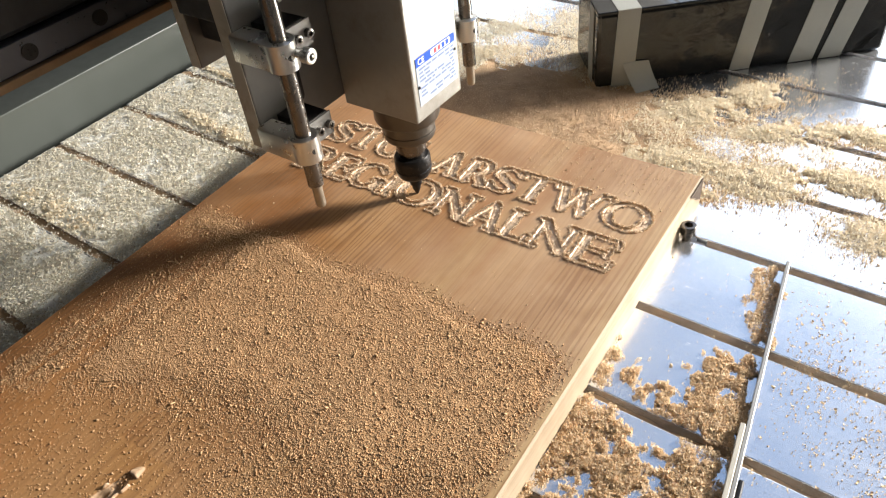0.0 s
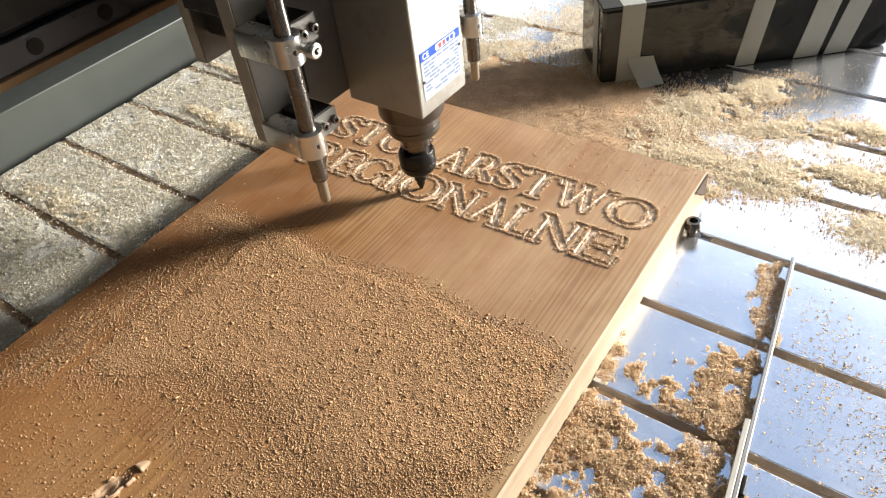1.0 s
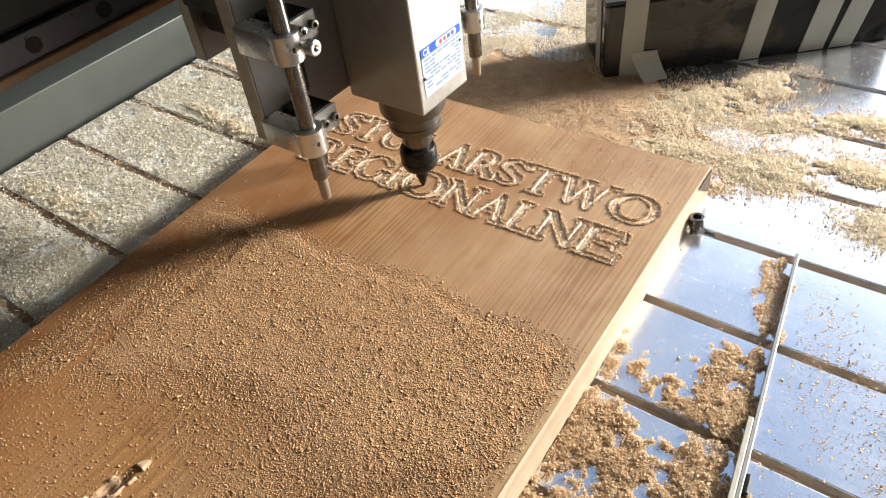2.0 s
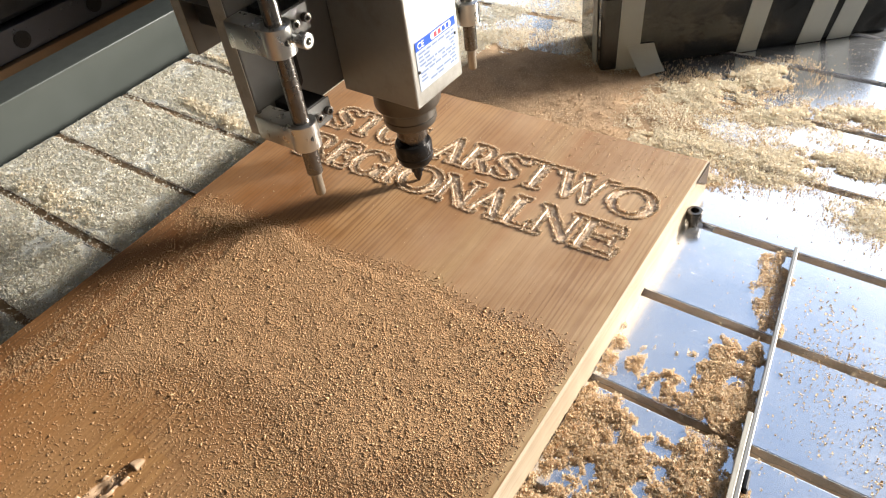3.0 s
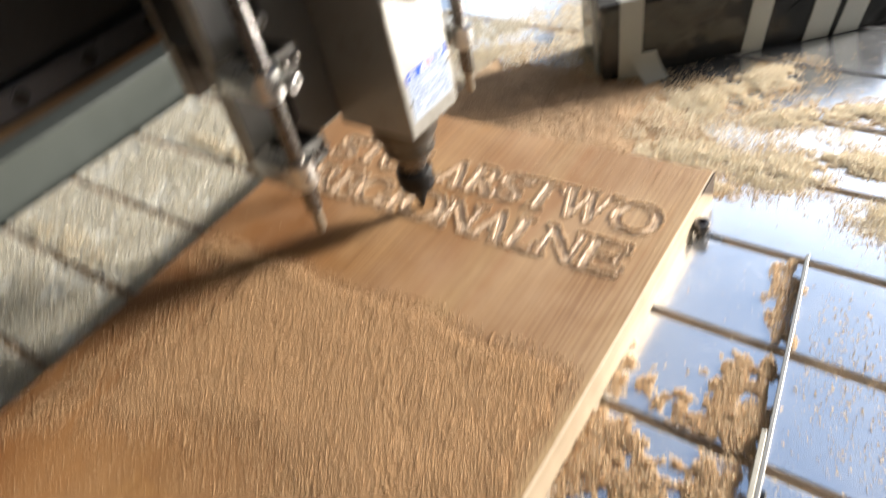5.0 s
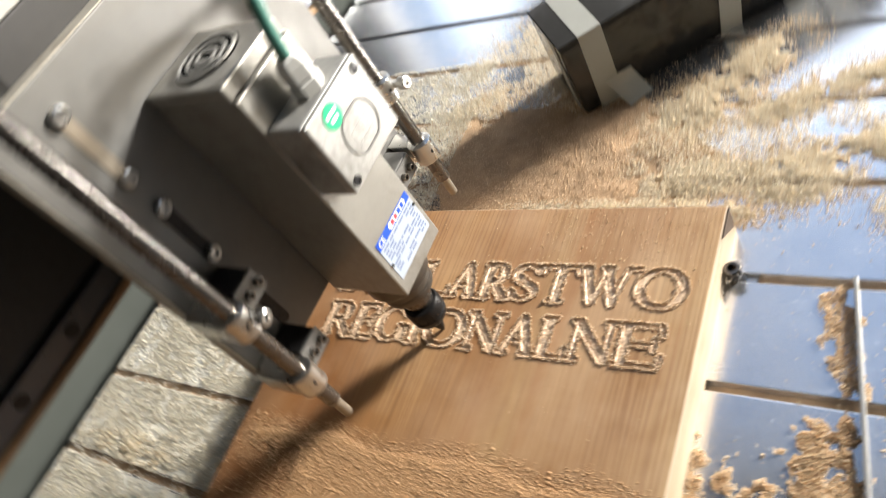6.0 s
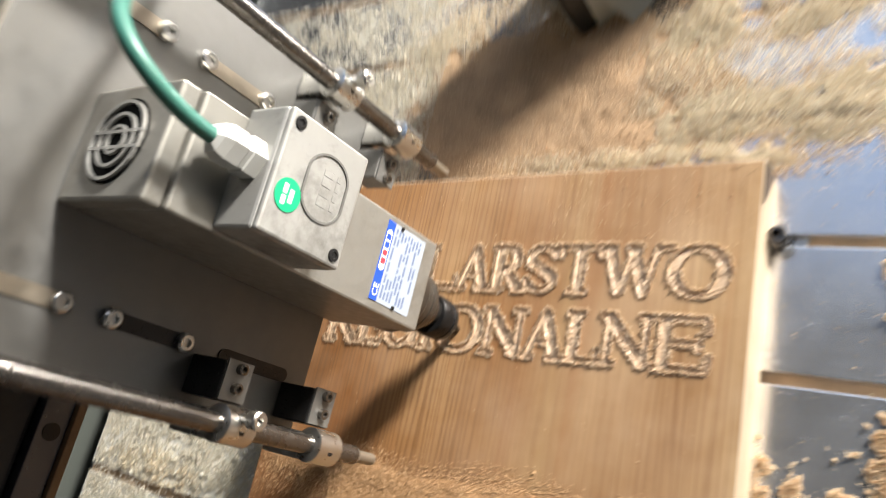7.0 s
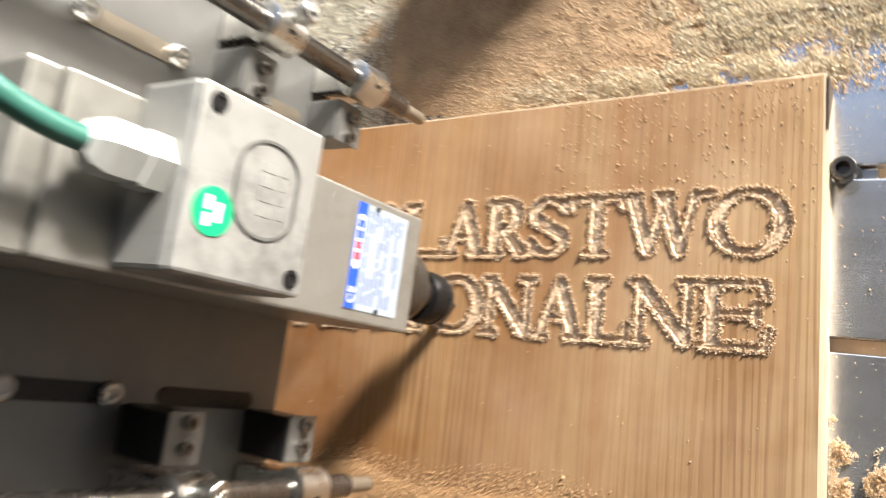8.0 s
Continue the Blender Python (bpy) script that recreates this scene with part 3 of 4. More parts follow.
def dust_cover(u, v):
    """How thickly sawdust lies on the board, 0 to 1."""
    rim = -.242 - .006 * (value_noise(u, v, .03, 11) - .5) + .010 * (value_noise(u, v * 0, .05, 12) - .5)
    a = smooth01(rim - v, -.004, .024)
    a = a * smooth01(-u, .001, .016 + .016 * value_noise(u, v, .02, 13))
    left = -.402 + .02 * (value_noise(u, v, .04, 14) - .5)
    a = a * (.12 + .88 * smooth01(u - left, -.012, .02))
    # the brushed part near the knot: a crest of dust, then bare wood that thickens again towards the sawn edge
    wob = .016 * (value_noise(u, v, .05, 15) - .5) + .010 * (value_noise(u, v, .012, 16) - .5)
    crest = np.interp(u, (-.4165, -.353, -.25, -.16, -.098, -.03), (-.515, -.464, -.400, -.412, -.425, -.405))
    fade = np.interp(u, (-.36, -.25, -.16, -.05), (.030, .055, .12, .13))
    a = a * (1 - .94 * smooth01((crest - v + 1.6 * wob) / fade, -.5, 1))
    # streaks brushed along the grain by the back edge
    streak = smooth01(value_noise(u + .05 * v, v * .05, .0045, 17) + .3 * value_noise(u, v, .02, 18), .45, .85)
    thin = smooth01(-.325 - u + wob, -.015, .03) * smooth01(-.275 - v + wob, -.01, .03)
    corner = np.exp(-((u + .380) / .028) ** 2 - ((v + .315) / .035) ** 2)
    return a * (1 - (.18 + .62 * streak) * thin) * (1 - .75 * corner)


gu, gv = np.meshgrid(np.arange(-.414, -.002, .0022), np.arange(-.72, -.225, .0022))
cover = dust_cover(gu, gv)
hgt = .0010 * (1 - .7 * smooth01(-gv, .29, .43)) * cover * (.8 + .4 * value_noise(gu, gv, .014, 21)) * (1 + .1 * np.exp(-((gv + .262) / .02) ** 2)) + .00035 * cover * value_noise(gu, gv, .0032, 22)
ok = cover > .55
gi = np.arange(gu.size).reshape(gu.shape)
keep = ok[:-1, :-1] & ok[1:, :-1] & ok[:-1, 1:] & ok[1:, 1:]
dq = np.stack([gi[:-1, :-1], gi[:-1, 1:], gi[1:, 1:], gi[1:, :-1]], 2)[keep]
used = np.unique(dq)
remap = np.zeros(gu.size, int)
remap[used] = np.arange(len(used))
z = T - .0007 + (hgt + .0008) * smooth01(cover, .55, 1.0)
heap = raw("sawdust_heap", np.stack([gu, gv, z], 2).reshape(-1, 3)[used], remap[dq], M_dustbed, None, True)
heap.matrix_world = board.matrix_world
tagged(heap, "packed layer of light brown sawdust on the plank", "sawdust", kind="stuff")
n = 520000
cu, cv = rng.uniform(-.414, -.003, n), rng.uniform(-.66, -.225, n)
cc = dust_cover(cu, cv)
live = rng.random(n) < np.minimum(cc ** 1.1 * .72, .66) + (.02 + .07 * value_noise(cu, cv, .006, 24) ** 2) * (cv < -.25)
cu, cv, cc = cu[live], cv[live], cc[live]
ch_ = .0010 * (1 - .7 * smooth01(-cv, .29, .43)) * cc * (.8 + .4 * value_noise(cu, cv, .014, 21)) * (1 + .1 * np.exp(-((cv + .262) / .02) ** 2)) + .00035 * cc * value_noise(cu, cv, .0032, 22)
crumbs = grains("sawdust_crumbs", np.stack([cu, cv, T + .00011 + ch_ * smooth01(cc, .55, 1.0)], 1), .00041, M_dust, None, (1.4, .85, .45), .45, .45)
crumbs.matrix_world = board.matrix_world
tagged(crumbs, "loose light brown sawdust crumbs scattered on the plank", "sawdust", kind="stuff")
n = 260
su, sv = np.r_[rng.uniform(-.40, -.004, n), rng.uniform(-.16, -.004, 500)], np.r_[rng.uniform(-.24, -.002, n), -.002 - .075 * rng.random(500) ** 1.3]
n = len(su)
stray = grains("stray_crumbs", np.stack([su, sv, np.full(n, T + .0003)], 1), .00048, M_goldgrain)
stray.matrix_world = board.matrix_world
tagged(stray, "few stray wood crumbs on the clean planed face", "sawdust", kind="stuff")

# ---- spindle head ----
HX, HY = .177, -.147
head = tagged(new("milling_head"), "grey milling spindle on an aluminium mounting plate with two guide rods", "milling head")
head.location = (HX, HY, 0)
PF = -.042
Y0, Y1 = -.028, .036
part("spindle_body", box(PF, .037, Y0, Y1, .137, .345, .0015), M_body, head)
part("bearing_ring", lathe([(.018, .100), (.0225, .1005), (.0236, .103), (.0236, .1075), (.0222, .108), (.0236, .1085), (.0236, .117), (.0280, .1195), (.0292, .122), (.0292, .1365)], (0, .002, 0)), M_ring, head, "burnished dark bearing ring", True)
part("spindle_nose", lathe([(.012, .078), (.0125, .086), (.0140, .0865), (.0140, .1075)], (0, .001, 0)), M_steel, head, "worn steel spindle nose", True)
part("collet_nut", lathe([(.010, .0575), (.0145, .0580), (.0162, .0605), (.0170, .066), (.0164, .0664), (.0164, .0682), (.0170, .0686), (.0170, .0775), (.0155, .0800)], (0, 0, 0)), M_black, head, "black collet nut", True)
part("cutter", lathe([(.0004, T - .002), (.0040, T + .0065), (.0044, T + .0115), (.0058, T + .012), (.0060, T + .0245)], (0, 0, 0), seg=20), M_black, head, "short dark engraving cutter", True)

plate = part("mounting_plate", box(PF - .016, PF - .0005, -.121, .130, .145, .413, .0012), M_cast, head)
# thin paler strips over the edges: the light on them is in the colour
part("plate_edge", box(PF - .0155, PF - .0010, -.1218, -.1211, .1455, .4125, .0002), M_edgemetal, plate, "machined plate edge, paler to look lit")

part("plate_edge", box(PF - .0155, PF - .0010, -.1205, .1295, .4131, .4138, .0002), M_edgemetal, plate, "machined plate edge, paler to look lit")


def slot_shape(y, z0, z1, r=.0048):
    b = lathe([(r, PF - .0004), (r, PF + .0006)], axis="x", seg=16)
    bmesh.ops.transform(b, matrix=Matrix.Translation((0, y, z0)), verts=b.verts[:])
    c = lathe([(r, PF - .0004), (r, PF + .0006)], axis="x", seg=16)
    bmesh.ops.transform(c, matrix=Matrix.Translation((0, y, z1)), verts=c.verts[:])
    join(b, c)
    return box(PF - .0004, PF + .0005, y - r, y + r, z0, z1, bm=b)


for y in (-.076, .089):
    for z0, z1 in ((.335, .39), (.255, .305), (.17, .222)):
        s = part("plate_slot", slot_shape(y, z0, z1), M_brass if y > 0 or z0 > .3 else M_black, plate, "long adjusting slot")
        if z0 > .2:
            for z in (z0, z1):
                b = lathe([(.0058, 0), (.0058, .004), (.0046, .005), (.0028, .005), (.0026, .003)], (PF, y, z), "x", 18)
                part("cap_screw", b, M_bright, plate, "socket cap screw", True)


def bracket(XR, y_rod, z, side, knob):
    """Clamp block on the plate that holds a guide rod."""
    inner = y_rod - side * .036
    b = box(PF, XR - .008, min(y_rod - side * .012, inner), max(y_rod - side * .012, inner), z - .0105, z + .0105, .0012)
    # blocks on the near side are black: shade put into their colour
    holder = part("rod_bracket", b, M_black if side < 0 else M_cast, head, "clamp block with two screws")
    arm = box(PF, XR + .003, y_rod - .0105 if side < 0 else y_rod - .007, y_rod + .007 if side < 0 else y_rod + .0105, z - .0105, z + .0105, .0015)
    ring = lathe([(.0098, z - .0112), (.0112, z - .0104), (.0112, z + .0104), (.0098, z + .0112)], (XR, y_rod, 0), seg=28)
    part("clamp_arm", join(arm, ring), M_bright, holder, "bright clamp ring round the rod", True)
    f = box(XR - .0078, XR - .0065, inner - .001, y_rod - side * .013, z - .0098, z + .0098) if side > 0 else box(XR - .0078, XR - .0065, y_rod - side * .013, inner + .001, z - .0098, z + .0098)
    part("clamp_face", f, M_cast, holder)
    for k in (.3, .75):
        yy = y_rod - side * (.013 + k * .026)
        part("clamp_screw", lathe([(.0034, 0), (.0034, .004), (.0020, .0042), (.0018, .002)], (XR - .0066, yy, z), "x", 16), M_steel, holder, "", True)
    part("set_hole", lathe([(.0022, 0), (.0022, .0006)], (XR + .0104, y_rod - .002, z), "x", 12), M_black, holder)
    if knob:
        k = lathe([(.0035, 0), (.0035, .006), (.0056, .0065), (.0056, .013), (.0046, .0138), (.0026, .0138), (.0024, .011)], (XR + .0095, y_rod + .006, z), "x", 20)
        part("thumb_screw", k, M_bright, holder, "bright clamping screw", True)


for side, XR, y_rod, tip, z_lo, z_hi in ((-1, -.001, -.116, .101, .158, .235), (1, -.010, .115, .090, .150, .222)):
    rod = part("guide_rod", lathe([(.0064, tip + .022), (.0064, .52)], (XR, y_rod, 0), seg=24), M_steel, head, "worn steel guide rod", True)
    part("rod_tip", lathe([(.0035, tip), (.0042, tip + .0015), (.0042, tip + .0195), (.0062, tip + .021), (.0062, tip + .0225)], (XR, y_rod, 0), seg=20), M_brass, rod, "bronze-coloured plunger tip", True)
    bracket(XR, y_rod, z_lo, side, False)
    bracket(XR, y_rod, z_hi, side, True)

# terminal box, fan end, gland and cable
jb = part("terminal_box", box(.0365, .066, -.026, .041, .257, .318, .002), M_box, head, "grey terminal box on the motor")
part("lid", box(.0655, .0695, -.0255, .0405, .2575, .3175, .0015), M_box, jb, "grey lid with embossed outline")
def embossed(inset):
    pts = []
    for i in range(40):
        a = 2 * math.pi * i / 40
        r = .0125 - inset
        pts.append((r * math.cos(a) + (.006 if math.cos(a) > 0 else -.006), r * math.sin(a) * 1.25))
    return pts


def emboss_ring():
    b = bmesh.new()
    o = [b.verts.new((x, y, 0)) for x, y in embossed(0)]
    i = [b.verts.new((x, y, 0)) for x, y in embossed(.0012)]
    for k in range(40):
        b.faces.new((o[k], o[(k + 1) % 40], i[(k + 1) % 40], i[k]))
    r = bmesh.ops.extrude_face_region(b, geom=b.faces[:])
    bmesh.ops.translate(b, vec=(0, 0, .0008), verts=[g for g in r["geom"] if isinstance(g, bmesh.types.BMVert)])
    bmesh.ops.recalc_face_normals(b, faces=b.faces[:])
    bmesh.ops.transform(b, matrix=Matrix(((0, 0, 1, .0694), (1, 0, 0, .0105), (0, 1, 0, .283), (0, 0, 0, 1))), verts=b.verts[:])
    return b


part("emboss", emboss_ring(), M_cast, jb)
for y, w in ((.0005, .0042), (.0060, .0040), (.0115, .0044), (.0170, .0036)):
    part("raised_bar", box(.0694, .0697, y, y + w, .2795, .2865, .0002), M_box, jb)
    part("raised_bar", box(.0694, .0697, y + .0004, y + w, .2735, .2765, .0002), M_box, jb)
part("sticker", lathe([(.0086, .0694), (.0086, .0700)], (0, -.003, .3055), "x", 36), M_sticker, jb, "round green sticker")
for y, z, w in ((-.0085, .3065, .0045), (-.0028, .3065, .0050), (-.0065, .3020, .0070)):
    part("sticker_print", box(.0700, .0702, y, y + w, z, z + .0028), M_white, jb)
for y, z in ((-.019, .264), (.034, .311)):
    part("lid_screw", lathe([(.0036, .069), (.0036, .0703), (.002, .0704), (.0018, .0698)], (0, y, z), "x", 16), M_black, jb, "", True)
fan = part("fan_cover", box(PF, .034, -.0282, .0362, .3452, .357, .002), M_body, head, "fan cover with a round grille")
# flat disc without depth; the darkness inside the cover is its colour
part("fan_opening", lathe([(.0240, .3569), (.0240, .3573)], (-.004, .004, 0), seg=40), M_void, fan)
def grille():
    b = None
    for r in (.0075, .0145, .0215):
        t = bmesh.new()
        for i in range(36):
            a = 2 * math.pi * i / 36
            for q, h in ((r - .0009, .3575), (r + .0009, .3575), (r + .0009, .3592), (r - .0009, .3592)):
                t.verts.new((-.004 + q * math.cos(a), .004 + q * math.sin(a), h))
        t.verts.ensure_lookup_table()
        for i in range(36):
            for k in range(4):
                t.faces.new((t.verts[4 * i + k], t.verts[4 * ((i + 1) % 36) + k], t.verts[4 * ((i + 1) % 36) + (k + 1) % 4], t.verts[4 * i + (k + 1) % 4]))
        bmesh.ops.recalc_face_normals(t, faces=t.faces[:])
        b = join(b, t)
    b = box(-.0265, .0185, .0075, .0092, .3578, .3590, bm=b)
    return box(-.0265, .0185, -.0012, .0005, .3578, .3590, bm=b)


part("grille", grille(), M_box, fan, "grey concentric wire grille")
GY, GX = .010, .052
gl = part("cable_gland", lathe([(.0112, .318), (.0112, .326), (.0100, .3265), (.0100, .329), (.0105, .3295), (.0105, .338), (.0085, .343), (.0048, .345)], (GX, GY, 0), seg=6), M_gland, head, "white hexagonal cable gland")
tube("cable", [(GX, GY, .343), (.053, .010, .355), (.054, .013, .372), (.050, .024, .392), (.034, .044, .400), (.014, .071, .389), (-.011, .105, .368), (-.036, .139, .345), (-.061, .172, .325)], .0042, M_green, head, "green sheathed motor cable")

# rating label on the body
lab = part("label", box(.0371, .0374, -.0215, .0315, .151, .193), M_label, head, "silver rating label with a blue heading")
part("heading", box(.0374, .0376, -.0215, .0315, .1855, .193), M_blue, lab, "blue heading band")
part("logo_field", prism([(-.0005, .1866), (.0245, .1866), (.0258, .1892), (.0245, .1920), (-.0005, .1920), (-.002, .1892)], .03762, .03772, m=Matrix(((0, 0, 1, 0), (1, 0, 0, 0), (0, 1, 0, 0), (0, 0, 0, 1)))), M_white, lab)
for k, (y, w, col) in enumerate(((.0025, .004, M_red), (.0080, .0038, M_red), (.0133, .0042, M_blue), (.0188, .0040, M_blue))):
    part("logo_bar", box(.03773, .03783, y, y + w, .1872, .1914), col, lab)


def text(name, body, size, m, mat, parent):
    cu = bpy.data.curves.new(name, "FONT")
    cu.body, cu.size, cu.extrude = body, size, .00006
    tmp = bpy.data.objects.new("tmp", cu)
    scene.collection.objects.link(tmp)
    me = bpy.data.meshes.new_from_object(tmp.evaluated_get(bpy.context.evaluated_depsgraph_get()))
    bpy.data.objects.remove(tmp)
    me.name = name
    me.transform(m)
    me.materials.clear()
    me.materials.append(mat)
    ob = new(name, me)
    ob.parent = parent
    return ob


FACE = Matrix(((0, 0, 1, .0377), (1, 0, 0, 0), (0, 1, 0, 0), (0, 0, 0, 1)))
text("mark", "CE", .0072, FACE @ Matrix.Translation((-.0190, .1867, 0)), M_white, lab)
bars = None
for r in range(9):
    z = .1815 - r * .0033
    y = -.0185
    while y < .027:
        w = random.uniform(.003, .010)
        if random.random() < .8:
            bars = box(.0374, .0375, y, min(y + w, .029), z, z + .0016, bm=bars)
        y += w + .0015
part("print_line", bars, M_ink, lab)
for y, z in ((-.0205, .168), (.0305, .178)):
    part("rivet", lathe([(.0014, .0374), (.0012, .0384)], (0, y, z), "x", 12), M_black, lab)

# ---- gantry ----
gantry = tagged(new("gantry"), "dark machine gantry with a drilled rail and carriage", "gantry")
gantry.location = (HX, 0, 0)
part("beam", box(-.34, -.166, -1.0, .95, .258, .56, .004), M_dark, gantry, "black painted beam")
rail = part("rail", box(-.172, -.160, -1.0, .95, .236, .257, .0008), M_rail, gantry, "grey rail with counterbored holes")
for k in range(18):
    part("rail_hole", lathe([(.0062, -.1598), (.0062, -.1594)], (0, -.356 + (k - 8) * .06 + .0, .2465), "x", 20), M_black, rail)
part("seal_strip", box(-.172, -.156, -1.0, .95, .229, .2355, .0008), M_rust, gantry, "brown dusty sealing strip")
part("underside", box(-.34, -.173, -1.0, .95, .2290, .2575, .002), M_dark, gantry)
carriage = tagged(new("carriage"), "grey aluminium carriage behind the milling head", "carriage")
carriage.location = (HX, HY, 0)
part("back_plate", box(-.158, -.145, -.088, .100, .176, .47, .001), M_cast, carriage)
# lit near edge of the back plate, painted as a paler strip
part("plate_edge", box(-.1575, -.1455, -.0888, -.0881, .1765, .4695, .0002), M_edgemetal, carriage, "machined plate edge, paler to look lit")
# near cheek takes the black material: its shade is put into the colour
part("side_cheek", box(-.1445, -.0585, -.092, -.080, .228, .47, .001), M_dark, carriage, "aluminium cheek darkened for its shaded side")
part("side_cheek", box(-.1445, -.0585, .088, .100, .228, .47, .001), M_cast, carriage)
part("slide_block", box(-.1445, -.0585, -.078, .086, .20, .44, .002), M_dark, carriage)
part("top_plate", box(-.1445, -.0585, -.079, .087, .4402, .4478, .001), M_box, carriage, "lighter grey top plate")
for y in (-.066, .074):
    part("plate_bolt", lathe([(.006, .4478), (.006, .453), (.0045, .4542), (.003, .4542), (.0028, .451)], (-.085, y, 0), seg=20), M_bright, carriage, "", True)
blk = part("bearing_block", box(-.12, -.075, -.03, .04, .448, .466, .002), M_brass, carriage, "brownish bearing block with screws")
for y in (-.020, .030):
    part("block_screw", lathe([(.004, .466), (.004, .470), (.0024, .4702), (.0022, .468)], (-.085, y, 0), seg=16), M_bright, blk, "", True)

# ---- box on the table ----
crate = tagged(new("taped_box"), "glossy black flat box strapped with grey masking tape on the table", "box")
crate.matrix_world = pose(.2160, .1500, 0, 0, 0, 41)
CL, CD, CH = .345, .095, .092
part("case", box(0, CL, 0, CD, .001, CH, .004), M_film, crate)
part("lid", box(-.001, CL + .001, -.001, CD + .001, CH - .001, CH + .003, .0012), M_film, crate, "glossy black lid")
for x0, x1, lean in ((.018, .044, .004), (.160, .184, .014), (.231, .260, .019), (.267, .294, .023)):
    m = Matrix(((1, 0, 0, 0), (0, 0, -1, -.0004), (0, 1, 0, 0), (0, 0, 0, 1)))
    part("tape", prism([(x0, .001), (x1, .001), (x1 + lean, CH + .0028), (x0 + lean, CH + .0028)], 0, .0007, m=m), M_tape, crate, "strip of grey masking tape")
    part("tape", prism([(x0 + lean, -.001), (x1 + lean, -.001), (x1 + lean, CD), (x0 + lean, CD)], CH + .0031, CH + .0037), M_tape, crate)
part("tape", box(-.0012, -.0004, .016, .034, .001, CH + .002), M_tape, crate)
def loose_end():
    b = bmesh.new()
    rows = []
    for i in range(9):
        t = i / 8
        out, z = -.0016 - .021 * t ** 1.6, .001 + .029 * (1 - t) ** 1.15
        rows.append([b.verts.new((.030 + .012 * t, out, z)), b.verts.new((.046 + .011 * t, out + .002 * t, z + .0012)), b.verts.new((.061 + .010 * t, out + .005 * t, z + .0004))])
    for p, q in zip(rows, rows[1:]):
        for k in (0, 1):
            b.faces.new((p[k], q[k], q[k + 1], p[k + 1]))
    r = bmesh.ops.extrude_face_region(b, geom=b.faces[:])
    bmesh.ops.translate(b, vec=(0, -.0005, 0), verts=[g for g in r["geom"] if isinstance(g, bmesh.types.BMVert)])
    bmesh.ops.recalc_face_normals(b, faces=b.faces[:])
    return b


part("tape_end", loose_end(), M_tape, crate, "loose curling end of tape", True)

# ---- clamp screw and stop bar ----
clamp = tagged(new("clamp_bolt"), "steel socket bolt clamping the plank in a table slot", "bolt")
clamp.location = (.4085, -.050, -.003)
part("head", lathe([(.0066, .009), (.0070, .0098), (.0070, .0182), (.0062, .019), (.0038, .019), (.0036, .0145)], seg=28), M_steel, clamp, "socket head", True)
part("shank", lathe([(.0042, -.012), (.0042, .0092)], seg=18), M_steel, clamp, "", True)
part("washer", lathe([(.0085, .0), (.0085, .0022), (.0045, .0024)], seg=26), M_steel, clamp, "", True)
part("slot_nut", box(.0, .016, -.005, .005, -.011, -.001, .0008), M_bright, clamp, "bright slot nut")
stop = tagged(new("stop_bar"), "thin bright metal bar lying across the table slots", "metal bar")
a, b_ = Vector((.4955, -.0455, 0)), Vector((.5395, -.34, 0))
stop.matrix_world = Matrix.Translation(a) @ Matrix.Rotation(math.atan2(b_.y - a.y, b_.x - a.x), 4, "Z")
part("bar", box(0, .33, -.0016, .0016, .0002, .0072, .0005), M_rod, stop)
part("holder", box(.180, .33, -.0058, -.0018, .0004, .0080, .0006), M_edgemetal, stop, "second bar laid alongside")
part("clip", box(.224, .240, .0018, .0056, .0004, .0066, .0012), M_black, stop, "small black clip")

# ---- shavings on the table ----
def on_plates(x, y):
    """Keeps a heap off the open slots, now and then."""
    r = np.mod(y - SLOT0 + SLOT / 2, PITCH)
    return (r > SLOT) | (rng.random(len(x)) < np.where(x < .0, .12, np.where(x < .36, .8, .45)))


def off_board(x, y):
    c, s = math.cos(radians(1.89)), math.sin(radians(1.89))
    u, v = (x - .4) * c + y * s, -(x - .4) * s + y * c
    return (u > .001) | (u < -BW - .001) | (v > .001)


def strew(name, n, spots, size, mat, label, maker=flat_curls, lift=.0008, heap=.0, lo=.30, hi=.62):
    """Loose bits round spots (x, y, reach along, reach across, turn, share); heaped towards each middle."""
    share = np.array([s[5] for s in spots], float)
    which = rng.choice(len(spots), n, p=share / share.sum())
    sp = np.array(spots)[which]
    r, a = np.sqrt(rng.random(n)) * (.75 + .5 * rng.random(n)), rng.uniform(0, 2 * math.pi, n)
    dx, dy = r * np.cos(a) * sp[:, 2], r * np.sin(a) * sp[:, 3]
    c, s = np.cos(np.radians(sp[:, 4])), np.sin(np.radians(sp[:, 4]))
    x, y = sp[:, 0] + dx * c - dy * s, sp[:, 1] + dx * s + dy * c
    clump = value_noise(x, y, .034, 33) * .35 + value_noise(x, y, .014, 31) * .4 + value_noise(x, y, .005, 32) * .25
    live = off_board(x, y) & on_plates(x, y) & (rng.random(n) < smooth01(clump + .25 * (1 - r), lo, hi))
    x, y, r, clump = x[live], y[live], r[live], clump[live]
    z = lift + heap * np.maximum(0, 1 - r) * rng.random(len(x)) * clump * 1.6
    ob = maker(name, np.stack([x, y, z], 1), size, mat)
    return tagged(ob, label, "wood shavings", kind="stuff")


# pale flakes spread over the plates behind the plank's long edge
n = 290000
fx, fy = rng.uniform(X_LEFT + .004, .06, n), rng.uniform(-.52, .26, n)
dens = .16 + .84 * smooth01(.6 * value_noise(fx, fy, .035, 41) + .5 * value_noise(fx, fy, .009, 42) + .15 * value_noise(fx, fy, .003, 43), .34, .72)
dens *= 1 - .55 * smooth01(fy, .08, .2) * smooth01(-fx, -.02, .06)
